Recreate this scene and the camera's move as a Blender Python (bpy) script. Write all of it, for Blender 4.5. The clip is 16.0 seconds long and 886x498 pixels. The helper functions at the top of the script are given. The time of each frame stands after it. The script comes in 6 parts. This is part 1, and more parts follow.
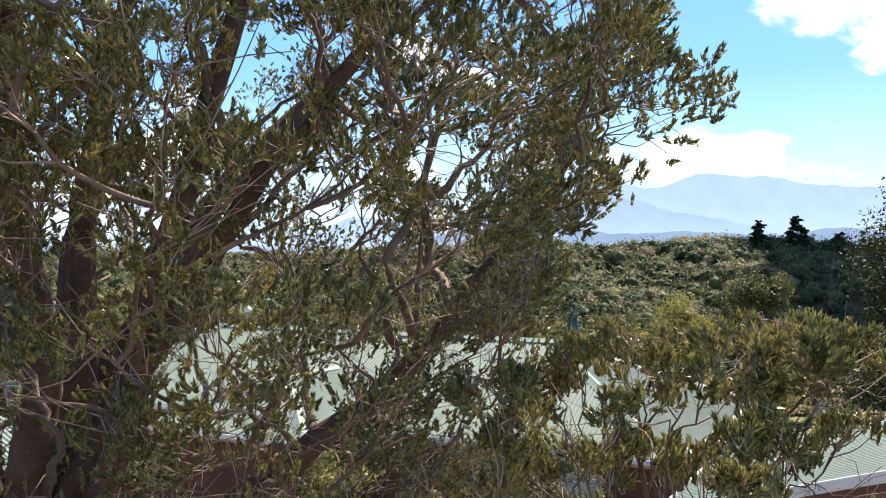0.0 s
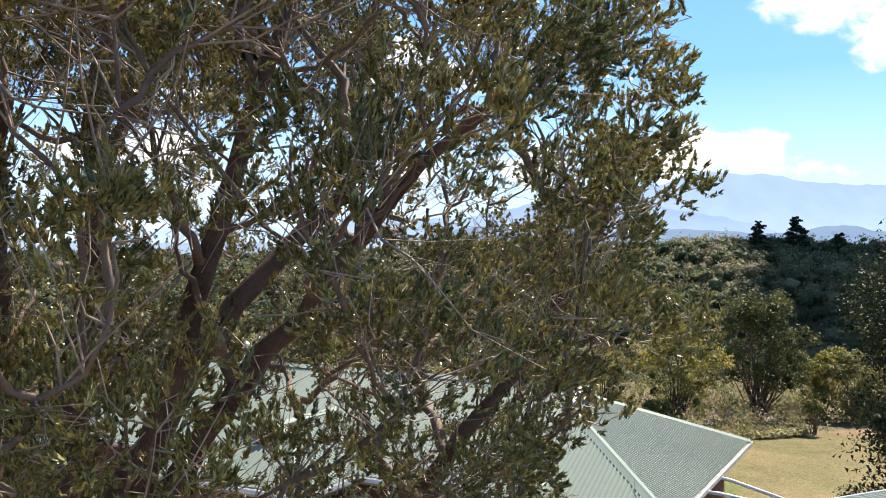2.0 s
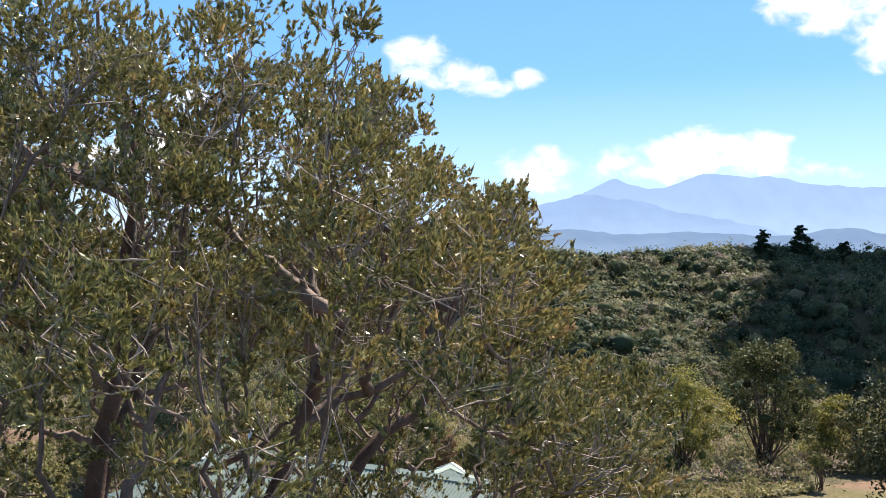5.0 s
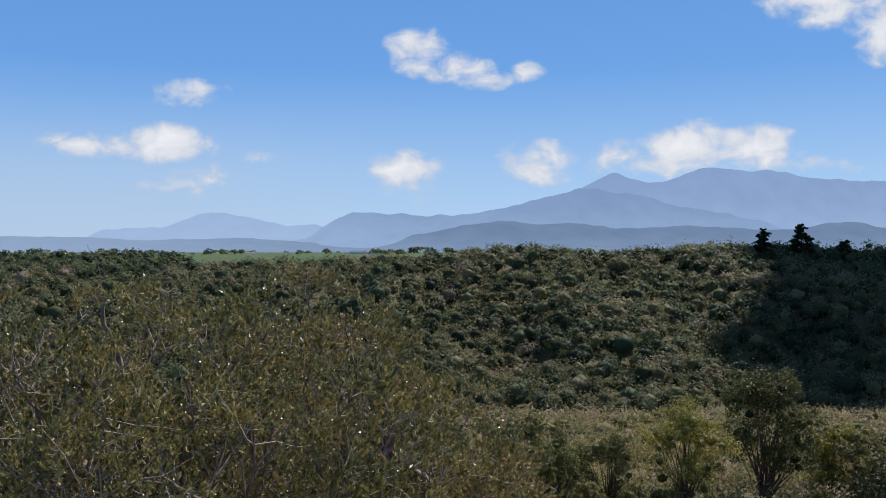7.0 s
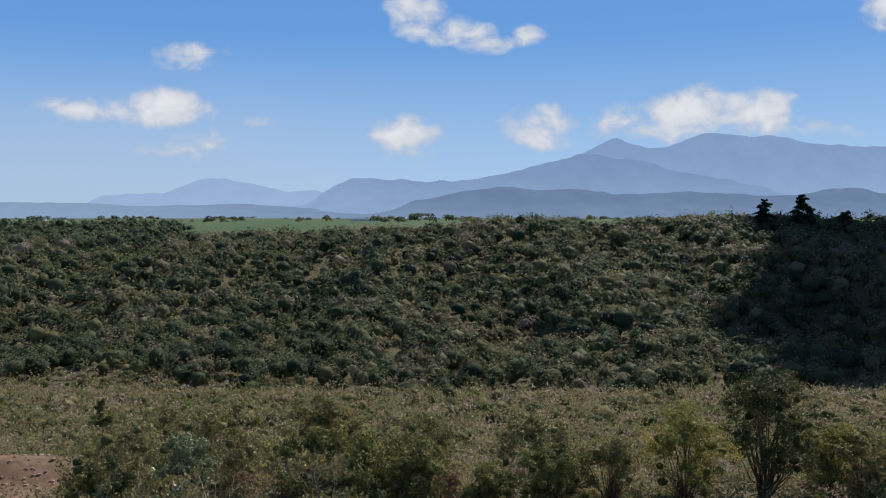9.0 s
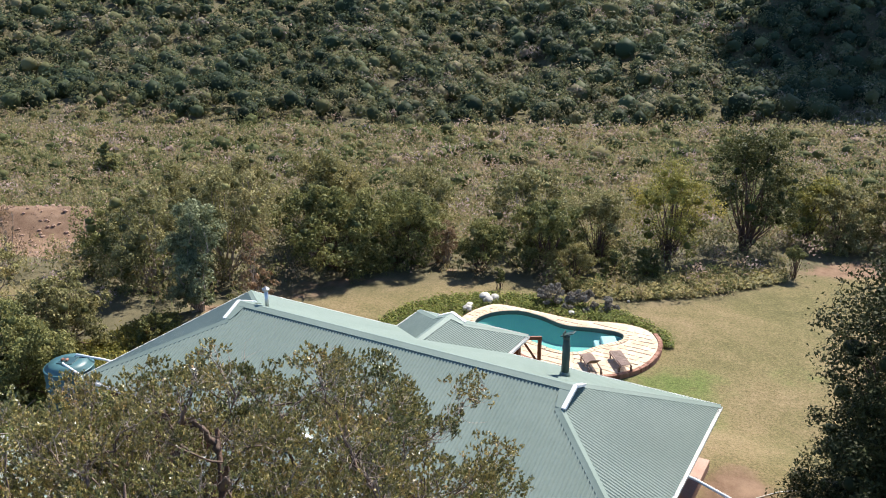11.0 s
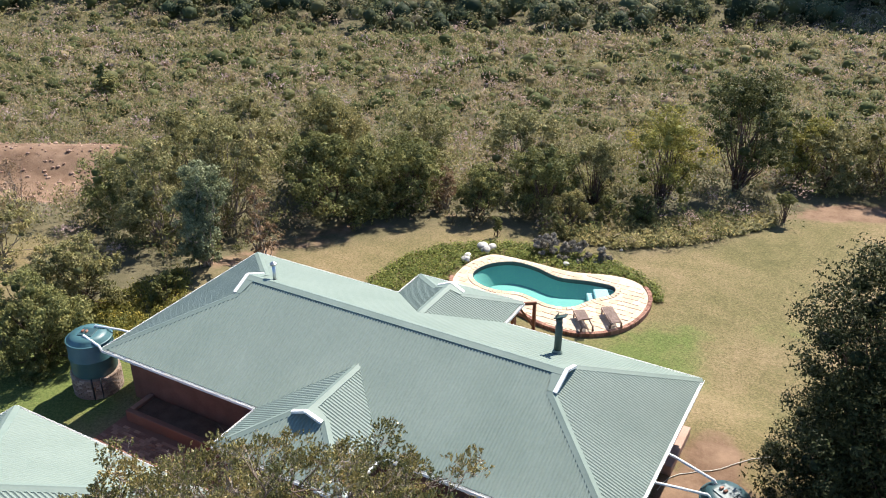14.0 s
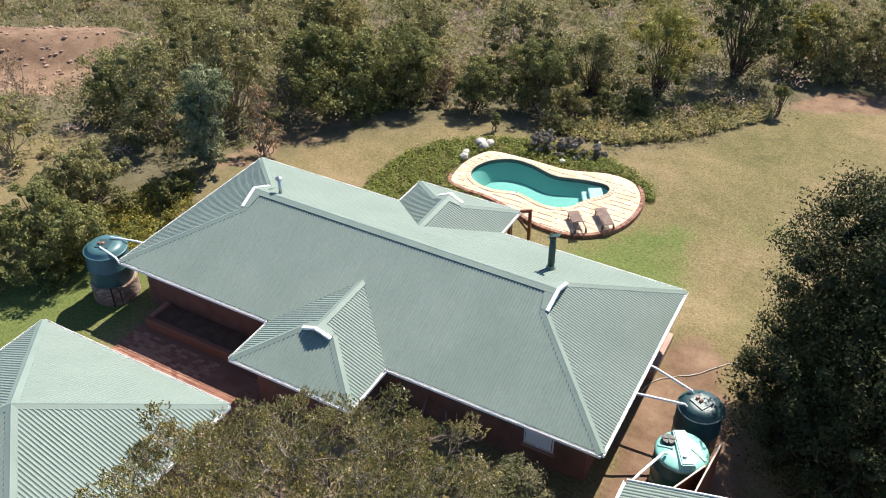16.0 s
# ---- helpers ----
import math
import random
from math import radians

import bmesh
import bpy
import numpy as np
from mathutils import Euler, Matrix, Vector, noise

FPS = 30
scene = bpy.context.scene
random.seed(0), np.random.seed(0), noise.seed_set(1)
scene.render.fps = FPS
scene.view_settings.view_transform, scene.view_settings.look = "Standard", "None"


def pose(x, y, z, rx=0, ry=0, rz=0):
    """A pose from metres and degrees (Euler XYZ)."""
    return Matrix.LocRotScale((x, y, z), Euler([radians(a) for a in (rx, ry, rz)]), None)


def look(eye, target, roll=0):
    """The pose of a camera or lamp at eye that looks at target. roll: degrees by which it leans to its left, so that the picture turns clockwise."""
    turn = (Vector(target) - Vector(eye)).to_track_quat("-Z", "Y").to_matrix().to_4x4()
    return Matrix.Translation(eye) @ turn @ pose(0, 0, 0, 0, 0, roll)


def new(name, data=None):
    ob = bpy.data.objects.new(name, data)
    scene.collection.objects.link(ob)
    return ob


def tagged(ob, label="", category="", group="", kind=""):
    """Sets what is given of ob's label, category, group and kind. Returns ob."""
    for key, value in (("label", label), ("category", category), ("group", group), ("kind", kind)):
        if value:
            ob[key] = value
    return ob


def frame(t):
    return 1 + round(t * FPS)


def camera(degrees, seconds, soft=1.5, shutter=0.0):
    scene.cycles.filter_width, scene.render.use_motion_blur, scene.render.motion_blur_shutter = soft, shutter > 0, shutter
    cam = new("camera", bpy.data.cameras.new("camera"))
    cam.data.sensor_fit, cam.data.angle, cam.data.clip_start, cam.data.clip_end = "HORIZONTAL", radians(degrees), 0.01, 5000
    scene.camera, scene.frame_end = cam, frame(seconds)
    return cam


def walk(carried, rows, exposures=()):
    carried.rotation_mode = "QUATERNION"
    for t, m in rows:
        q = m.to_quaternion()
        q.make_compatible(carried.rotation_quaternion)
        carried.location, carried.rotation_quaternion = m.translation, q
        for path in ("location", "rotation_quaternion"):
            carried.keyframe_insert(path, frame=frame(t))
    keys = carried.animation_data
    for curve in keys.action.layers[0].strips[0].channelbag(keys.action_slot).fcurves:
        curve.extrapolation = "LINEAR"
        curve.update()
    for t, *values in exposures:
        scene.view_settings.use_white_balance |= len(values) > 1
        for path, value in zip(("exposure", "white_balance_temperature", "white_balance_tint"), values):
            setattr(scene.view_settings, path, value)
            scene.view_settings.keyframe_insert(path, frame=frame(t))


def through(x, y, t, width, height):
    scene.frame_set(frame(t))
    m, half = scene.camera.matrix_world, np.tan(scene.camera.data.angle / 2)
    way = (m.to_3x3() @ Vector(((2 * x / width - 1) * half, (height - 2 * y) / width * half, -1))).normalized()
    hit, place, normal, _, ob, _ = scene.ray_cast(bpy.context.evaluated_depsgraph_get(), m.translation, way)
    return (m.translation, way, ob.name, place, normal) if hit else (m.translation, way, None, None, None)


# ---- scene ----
cam = camera(53.6, 16.0, 1.0)
# the camera rises almost straight up behind a tree, then tips down to the house
PATH = [
    (0.0, 27.01, -19.67, 7.14, 90.63, 29.03),
    (0.5, 26.98, -19.68, 7.53, 90.59, 28.90),
    (1.0, 27.02, -19.67, 7.89, 90.52, 28.89),
    (1.5, 27.09, -19.66, 8.18, 90.48, 28.97),
    (2.0, 27.08, -19.66, 8.52, 90.47, 29.02),
    (2.5, 27.05, -19.65, 8.91, 90.51, 29.02),
    (3.0, 27.05, -19.63, 9.33, 90.49, 29.10),
    (3.5, 27.01, -19.61, 9.86, 90.53, 29.14),
    (4.0, 27.02, -19.60, 10.45, 90.53, 29.18),
    (4.5, 27.01, -19.59, 11.02, 90.55, 29.24),
    (5.0, 27.00, -19.59, 11.63, 90.60, 29.27),
    (7.5, 26.76, -19.48, 14.63, 89.80, 29.27),
    (8.0, 26.71, -19.47, 15.21, 89.25, 29.27),
    (8.5, 26.69, -19.46, 15.85, 88.67, 29.27),
    (9.0, 26.67, -19.45, 16.53, 87.91, 29.29),
    (9.5, 26.68, -19.46, 17.14, 83.35, 29.25),
    (10.0, 26.81, -19.50, 17.65, 77.38, 29.26),
    (10.2, 26.82, -19.51, 17.88, 74.96, 29.25),
    (10.6, 26.87, -19.54, 18.30, 71.10, 29.20),
    (10.9, 26.87, -19.54, 18.68, 70.05, 29.20),
    (11.6, 26.87, -19.54, 19.40, 69.97, 29.20),
    (12.3, 26.93, -19.58, 20.21, 69.89, 29.16),
    (12.5, 26.93, -19.57, 20.50, 69.63, 29.16),
    (13.0, 26.91, -19.58, 21.22, 67.61, 29.14),
    (13.5, 26.85, -19.57, 21.95, 65.20, 29.08),
    (14.0, 26.81, -19.57, 22.59, 62.90, 29.05),
    (14.5, 26.79, -19.60, 23.32, 60.49, 29.04),
    (15.0, 26.75, -19.56, 24.11, 57.99, 29.02),
    (15.5, 26.72, -19.55, 24.94, 55.52, 28.96),
    (16.0, 26.70, -19.51, 25.72, 53.11, 28.89),
]
EXPOSURES = [(0.0, 1.28, 7200, 10), (2.5, 1.16, 7100, 10), (5.0, 1.0, 6800, 10), (7.3, 0.05, 6430, 10), (9.0, -0.01, 6400, 10), (9.5, 0.0, 6420, 10), (10.0, 0.35, 6450, 10), (12.3, 1.1, 6520, 10), (14.0, 1.03, 6600, 10), (16.0, 0.95, 6680, 10)]
walk(cam, [(t, pose(x, y, z, rx, 0, yaw)) for t, x, y, z, rx, yaw in PATH], EXPOSURES)

# ---- light ----
SUN_DIR = Vector((0.08, 0.84, 1.0)).normalized()
VIEW_R = Vector((0.8737, 0.4864, 0.0))
VIEW_F = Vector((-0.4864, 0.8737, 0.0))
HOME = Vector((26.9, -19.6, 0.0))


def ahead(u, v, z=0.0):
    """A place u metres ahead of and v metres to the right of the camera's foot."""
    return Vector((HOME.x + VIEW_F.x * u + VIEW_R.x * v, HOME.y + VIEW_F.y * u + VIEW_R.y * v, z))


sun_data = bpy.data.lights.new("sun", "SUN")
sun_data.energy, sun_data.angle, sun_data.color = 5.0, radians(0.55), (1.0, 0.95, 0.87)
sun_lamp = new("sun", sun_data)
sun_lamp.matrix_world = look((60, 80, 150), Vector((60, 80, 150)) - SUN_DIR)

world = bpy.data.worlds.new("sky")
scene.world = world
world.use_nodes = True


class Nodes:
    """A small helper to write node trees shortly."""

    def __init__(self, tree):
        self.tree = tree
        tree.nodes.clear()

    def put(self, kind, values=(), **props):
        n = self.tree.nodes.new(kind)
        for k, v in props.items():
            setattr(n, k, v)
        for key, v in dict(values).items():
            self.set(n.inputs[key], v)
        return n

    def set(self, socket, v):
        if isinstance(v, bpy.types.NodeSocket):
            self.tree.links.new(v, socket)
        else:
            socket.default_value = v

    def math(self, op, a, b=0.0, c=0.0, clamp=False):
        return self.put("ShaderNodeMath", {0: a, 1: b, 2: c}, operation=op, use_clamp=clamp).outputs[0]

    def mix(self, f, a, b, blend="MIX"):
        n = self.put("ShaderNodeMix", data_type="RGBA", blend_type=blend)
        self.set(n.inputs[0], f), self.set(n.inputs[6], a), self.set(n.inputs[7], b)
        return n.outputs[2]

    def ramp(self, f, *stops):
        n = self.put("ShaderNodeValToRGB", {0: f})
        e = n.color_ramp.elements
        while len(e) < len(stops):
            e.new(0.5)
        for el, (p, c) in zip(e, stops):
            el.position, el.color = p, (*c, 1) if len(c) == 3 else c
        return n.outputs[0]

    def noise(self, vec, scale, detail=4.0, rough=0.55, distort=0.0):
        n = self.put("ShaderNodeTexNoise", {"Scale": scale, "Detail": detail, "Roughness": rough, "Distortion": distort})
        if vec is not None:
            self.set(n.inputs["Vector"], vec)
        return n.outputs[0]

    def smooth(self, x, lo, hi):
        n = self.put("ShaderNodeMapRange", {0: x, 1: lo, 2: hi, 3: 0.0, 4: 1.0}, interpolation_type="SMOOTHSTEP")
        return n.outputs[0]


def dot(n, vec, direction):
    return n.put("ShaderNodeVectorMath", {0: vec, 1: tuple(direction)}, operation="DOT_PRODUCT").outputs["Value"]


w = Nodes(world.node_tree)
sky = w.put("ShaderNodeTexSky", sky_type="NISHITA", sun_disc=False, sun_elevation=math.asin(SUN_DIR.z),
            sun_rotation=math.atan2(SUN_DIR.x, SUN_DIR.y), altitude=200.0, air_density=1.0, dust_density=0.15, ozone_density=3.0)
way = w.put("ShaderNodeTexCoord").outputs["Generated"]
df, dr = dot(w, way, VIEW_F), dot(w, way, VIEW_R)
dz = w.put("ShaderNodeSeparateXYZ", {0: way}).outputs[2]
safe = w.math("MAXIMUM", df, 0.05)
ca, cb = w.math("DIVIDE", dr, safe), w.math("DIVIDE", dz, safe)
flat = w.put("ShaderNodeCombineXYZ", {0: ca, 1: w.math("MULTIPLY", cb, 1.35), 2: 0.37}).outputs[0]
billow = w.noise(flat, 26.0, 6.0, 0.55, 0.35)
billow_big = w.noise(flat, 9.0, 3.0, 0.5, 0.2)
# fair-weather clouds: tangent of the bearing from the view's middle, of the height, half width, half height, density
CLOUDS = [(-0.030, 0.226, 0.040, 0.034, 1.0), (0.012, 0.207, 0.052, 0.024, 1.0), (0.050, 0.196, 0.034, 0.014, 0.9), (0.094, 0.206, 0.022, 0.016, 0.85),
          (-0.290, 0.184, 0.048, 0.019, 0.9), (-0.316, 0.122, 0.052, 0.025, 1.0), (-0.405, 0.122, 0.062, 0.022, 0.8),
          (-0.295, 0.080, 0.055, 0.026, 0.6), (-0.213, 0.108, 0.026, 0.012, 0.6), (-0.048, 0.093, 0.046, 0.024, 0.95), (-0.036, 0.074, 0.036, 0.020, 0.7),
          (0.112, 0.106, 0.052, 0.026, 1.0), (0.125, 0.088, 0.036, 0.016, 0.8), (0.195, 0.106, 0.050, 0.026, 0.9), (0.275, 0.122, 0.065, 0.030, 1.05), (0.345, 0.118, 0.062, 0.028, 1.0),
          (0.270, 0.100, 0.10, 0.020, 0.75), (0.430, 0.100, 0.055, 0.014, 0.4), (0.42, 0.285, 0.070, 0.036, 1.1), (0.50, 0.262, 0.050, 0.055, 1.15), (0.46, 0.32, 0.12, 0.05, 1.2)]
cover = None
for a0, b0, ra, rb, dens in CLOUDS:
    ra, rb = ra * 1.14, rb * 1.1
    ea = w.math("POWER", w.math("DIVIDE", w.math("SUBTRACT", ca, a0), ra), 2.0)
    eb = w.math("POWER", w.math("DIVIDE", w.math("SUBTRACT", cb, b0), rb), 2.0)
    e = w.math("MULTIPLY", w.math("MAXIMUM", w.math("SUBTRACT", 1.15, w.math("ADD", ea, eb)), 0.0), dens)
    cover = e if cover is None else w.math("MAXIMUM", cover, e)
edge = w.math("ADD", cover, w.math("MULTIPLY", w.math("SUBTRACT", w.math("ADD", billow, w.math("MULTIPLY", billow_big, 0.6)), 0.82), 2.1))
inside = w.math("MULTIPLY", w.smooth(edge, 0.3, 1.1), w.smooth(cover, 0.0, 0.22))
lit = w.mix(w.smooth(edge, 0.3, 2.0), (6.6, 7.2, 8.4, 1), (11.0, 11.0, 11.2, 1))
low_air = w.ramp(w.math("ABSOLUTE", dz), (0.0, (0.54, 0.78, 1.1)), (0.09, (0.40, 0.66, 1.06)), (0.20, (0.17, 0.44, 0.97)), (0.42, (0.11, 0.32, 0.82)))
air = w.mix(1.0, low_air, (9.8, 9.8, 9.8, 1), "MULTIPLY")
# smoke haze low over the plain towards the west
smoke = w.math("MULTIPLY", w.smooth(ca, 0.12, -0.42), w.smooth(cb, 0.19, 0.05))
air = w.mix(w.math("MULTIPLY", smoke, 0.62), air, (5.1, 6.7, 9.4, 1))
hazed = w.mix(w.math("MULTIPLY", w.smooth(w.math("ABSOLUTE", dz), 0.6, 0.3), 0.85), sky.outputs[0], air)
shown = w.mix(w.math("MULTIPLY", inside, w.math("GREATER_THAN", df, 0.1)), hazed, lit)
w.put("ShaderNodeOutputWorld", {0: w.put("ShaderNodeBackground", {0: shown, 1: 0.078}).outputs[0]})

# ---- materials ----
def material(name, rough=0.7, metal=0.0, spec=0.4):
    m = bpy.data.materials.new(name)
    m.use_nodes = True
    n = Nodes(m.node_tree)
    bsdf = n.put("ShaderNodeBsdfPrincipled", {"Roughness": rough, "Metallic": metal, "Specular IOR Level": spec})
    n.put("ShaderNodeOutputMaterial", {0: bsdf.outputs[0]})
    return m, n, bsdf


def bump(n, bsdf, height, strength=0.3, distance=0.02):
    n.set(bsdf.inputs["Normal"], n.put("ShaderNodeBump", {"Strength": strength, "Distance": distance, "Height": height}).outputs[0])


def place(n):
    return n.put("ShaderNodeNewGeometry").outputs["Position"]


def speckled(name, low, high, scale=3.0, fine=40.0, rough=0.7, metal=0.0, spec=0.4, relief=0.2, distance=0.02, random_tone=0.0):
    """A surface whose colour wanders between two tones at two scales, with fine relief."""
    m, n, bsdf = material(name, rough, metal, spec)
    p = place(n)
    big, small = n.noise(p, scale, 4.0), n.noise(p, fine, 5.0, 0.65)
    f = n.math("ADD", n.math("MULTIPLY", big, 0.6), n.math("MULTIPLY", small, 0.4))
    if random_tone:
        r = n.put("ShaderNodeObjectInfo").outputs["Random"]
        f = n.math("ADD", f, n.math("MULTIPLY", n.math("SUBTRACT", r, 0.5), random_tone))
    c = n.ramp(f, (0.32, low), (0.68, high))
    n.set(bsdf.inputs["Base Color"], c)
    n.set(bsdf.inputs["Roughness"], n.math("ADD", rough - 0.08, n.math("MULTIPLY", small, 0.16)))
    bump(n, bsdf, small, relief, distance)
    return m


def foliage(name, tones, through=0.25, rough=0.55, patch=0.0, spec=0.1, vary=0.76):
    """Leaves: each plant takes its tone from the mesh's 'tint', each leaf wanders round it; light shines through a little."""
    m = bpy.data.materials.new(name)
    m.use_nodes = True
    n = Nodes(m.node_tree)
    tint = n.put("ShaderNodeAttribute", attribute_name="tint").outputs["Fac"]
    leaf = n.put("ShaderNodeNewGeometry").outputs["Random Per Island"]
    f = n.math("ADD", tint, n.math("MULTIPLY", n.math("SUBTRACT", leaf, 0.5), 0.22))
    if patch:
        f = n.math("ADD", f, n.math("MULTIPLY", n.math("SUBTRACT", n.noise(place(n), patch, 3.0), 0.5), 0.7))
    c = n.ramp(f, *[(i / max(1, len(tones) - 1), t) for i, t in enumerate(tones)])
    val = n.put("ShaderNodeHueSaturation", {"Hue": 0.5, "Saturation": 1.0, "Value": n.math("ADD", 1.0 - vary / 2, n.math("MULTIPLY", leaf, vary)), "Color": c}).outputs[0]
    d = n.put("ShaderNodeBsdfPrincipled", {"Base Color": val, "Roughness": rough, "Specular IOR Level": spec})
    t = n.put("ShaderNodeBsdfTranslucent", {0: val})
    n.put("ShaderNodeOutputMaterial", {0: n.put("ShaderNodeMixShader", {0: through, 1: d.outputs[0], 2: t.outputs[0]}).outputs[0]})
    return m


M = {}
M["roof"] = speckled("green_roof_sheet", (0.175, 0.222, 0.193), (0.224, 0.271, 0.238), 0.35, 6.0, 0.62, 0.0, 0.15, 0.03)
M["cap"] = speckled("green_ridge_cap", (0.165, 0.213, 0.185), (0.21, 0.26, 0.228), 0.8, 9.0, 0.58, 0.0, 0.2, 0.03)
M["white"] = speckled("white_paint", (0.66, 0.66, 0.64), (0.82, 0.82, 0.80), 1.2, 25.0, 0.45, 0.0, 0.4, 0.05)
M["wall"] = speckled("red_brown_wall", (0.115, 0.055, 0.04), (0.22, 0.105, 0.075), 1.4, 30.0, 0.85, 0.0, 0.3, 0.4)
M["fascia"] = speckled("pale_pink_fascia", (0.46, 0.30, 0.24), (0.60, 0.42, 0.34), 1.0, 20.0, 0.6)
M["glass"] = speckled("dark_window_glass", (0.015, 0.018, 0.02), (0.03, 0.034, 0.038), 0.6, 3.0, 0.06, 0.0, 0.5, 0.0)
M["wood"] = speckled("red_stained_wood", (0.15, 0.055, 0.03), (0.26, 0.105, 0.055), 2.0, 35.0, 0.65)
M["pale_rail"] = speckled("pale_pink_timber", (0.52, 0.40, 0.33), (0.70, 0.58, 0.5), 2.0, 25.0, 0.7)
M["old_wood"] = speckled("weathered_wood", (0.13, 0.085, 0.068), (0.28, 0.195, 0.16), 2.5, 30.0, 0.75)
M["brick"] = speckled("red_paving_brick", (0.21, 0.095, 0.065), (0.36, 0.19, 0.135), 1.1, 30.0, 0.85, 0.0, 0.3, 0.4, 0.01, 0.5)
M["sand_brick"] = speckled("sandstone_paving", (0.48, 0.345, 0.24), (0.66, 0.51, 0.375), 0.9, 25.0, 0.85, 0.0, 0.3, 0.3, 0.01, 0.22)
M["old_brick"] = speckled("pinkish_old_brick", (0.33, 0.2, 0.155), (0.5, 0.34, 0.27), 1.2, 25.0, 0.85, 0.0, 0.3, 0.4, 0.01)
M["sand_joint"] = speckled("sandy_joint", (0.54, 0.41, 0.29), (0.66, 0.52, 0.39), 2.0, 30.0, 0.9)
M["mortar"] = speckled("mortar", (0.24, 0.17, 0.13), (0.34, 0.26, 0.2), 2.0, 30.0, 0.9)
M["stone"] = speckled("pale_boulder", (0.38, 0.35, 0.31), (0.6, 0.57, 0.52), 2.0, 12.0, 0.85, 0.0, 0.3, 0.5, 0.05)
M["tank_dark"] = speckled("dark_teal_plastic", (0.018, 0.05, 0.055), (0.034, 0.08, 0.086), 1.2, 20.0, 0.45, 0.0, 0.5, 0.04)
M["tank_blue"] = speckled("blue_green_plastic", (0.035, 0.10, 0.112), (0.065, 0.15, 0.16), 1.2, 20.0, 0.45, 0.0, 0.5, 0.04)
M["tank_mint"] = speckled("mint_green_plastic", (0.16, 0.42, 0.36), (0.25, 0.53, 0.46), 1.2, 20.0, 0.45, 0.0, 0.5, 0.04)
M["tank_green"] = speckled("deep_green_plastic", (0.012, 0.07, 0.055), (0.025, 0.11, 0.085), 1.2, 20.0, 0.45, 0.0, 0.5, 0.04)
M["black"] = speckled("black_plastic", (0.012, 0.012, 0.013), (0.03, 0.03, 0.03), 3.0, 25.0, 0.5)
M["steel"] = speckled("galvanised_steel", (0.42, 0.43, 0.43), (0.6, 0.6, 0.59), 3.0, 20.0, 0.35, 0.9, 0.5, 0.03)
M["chimney"] = speckled("dark_green_flue", (0.028, 0.05, 0.042), (0.05, 0.08, 0.068), 2.0, 15.0, 0.5)
M["hose"] = speckled("pale_hose", (0.45, 0.43, 0.38), (0.6, 0.58, 0.52), 3.0, 20.0, 0.6)
M["bark"] = speckled("red_brown_bark", (0.055, 0.032, 0.024), (0.20, 0.13, 0.10), 3.0, 28.0, 0.9, 0.0, 0.2, 0.8, 0.03)
M["limb"] = speckled("grey_limb_bark", (0.075, 0.05, 0.04), (0.27, 0.195, 0.155), 2.2, 24.0, 0.85, 0.0, 0.25, 0.6, 0.02)
M["twig"] = speckled("pale_twig_bark", (0.15, 0.113, 0.09), (0.44, 0.36, 0.30), 2.5, 20.0, 0.8, 0.0, 0.3, 0.3)

NEEDLE = [(0.10, 0.118, 0.045), (0.19, 0.182, 0.064), (0.295, 0.25, 0.088), (0.38, 0.285, 0.112), (0.44, 0.275, 0.13)]
M["needles"] = foliage("narrow_olive_leaves", NEEDLE, 0.2, 0.34, 0.0, 0.55, 1.1)
M["grey_leaves"] = foliage("grey_green_leaves", [(0.13, 0.13, 0.05), (0.235, 0.215, 0.088), (0.40, 0.33, 0.155)], 0.25, 0.5)
M["teal_leaves"] = foliage("silvery_teal_leaves", [(0.11, 0.127, 0.066), (0.19, 0.207, 0.108), (0.32, 0.325, 0.185)], 0.2, 0.5)
M["green_leaves"] = foliage("mid_green_leaves", [(0.095, 0.107, 0.04), (0.185, 0.186, 0.066), (0.33, 0.285, 0.105)], 0.3, 0.5)
M["olive_leaves"] = foliage("olive_leaves", [(0.135, 0.13, 0.05), (0.23, 0.205, 0.08), (0.39, 0.31, 0.12)], 0.3, 0.5)
M["yellow_leaves"] = foliage("yellow_green_leaves", [(0.15, 0.155, 0.046), (0.25, 0.23, 0.06), (0.42, 0.33, 0.075)], 0.35, 0.5)
M["dark_leaves"] = foliage("dark_cypress_leaves", [(0.022, 0.029, 0.012), (0.05, 0.055, 0.02), (0.075, 0.068, 0.026)], 0.15, 0.6)
M["dry_leaves"] = foliage("dry_brown_leaves", [(0.167, 0.108, 0.061), (0.257, 0.173, 0.103), (0.394, 0.274, 0.179)], 0.25, 0.7)
M["lavender"] = foliage("grey_purple_leaves", [(0.175, 0.155, 0.125), (0.255, 0.23, 0.19), (0.36, 0.33, 0.28)], 0.2, 0.6)
M["scrub"] = foliage("heath_scrub_leaves", [(0.11, 0.128, 0.048), (0.21, 0.203, 0.085), (0.309, 0.249, 0.125), (0.384, 0.278, 0.205), (0.457, 0.343, 0.32)], 0.45, 0.65, 0.05, 0.1, 0.5)
M["forest"] = foliage("forest_leaves", [(0.052, 0.074, 0.042), (0.10, 0.122, 0.062), (0.185, 0.18, 0.082), (0.25, 0.212, 0.13), (0.30, 0.235, 0.21)], 0.45, 0.6, 0.02, 0.1, 0.6)
M["pine"] = foliage("dark_pine_needles", [(0.012, 0.022, 0.012), (0.022, 0.036, 0.016), (0.035, 0.05, 0.02)], 0.1, 0.6)
M["cover"] = foliage("ground_cover_leaves", [(0.094, 0.124, 0.028), (0.168, 0.191, 0.045), (0.263, 0.248, 0.067)], 0.25, 0.6, 0.4)


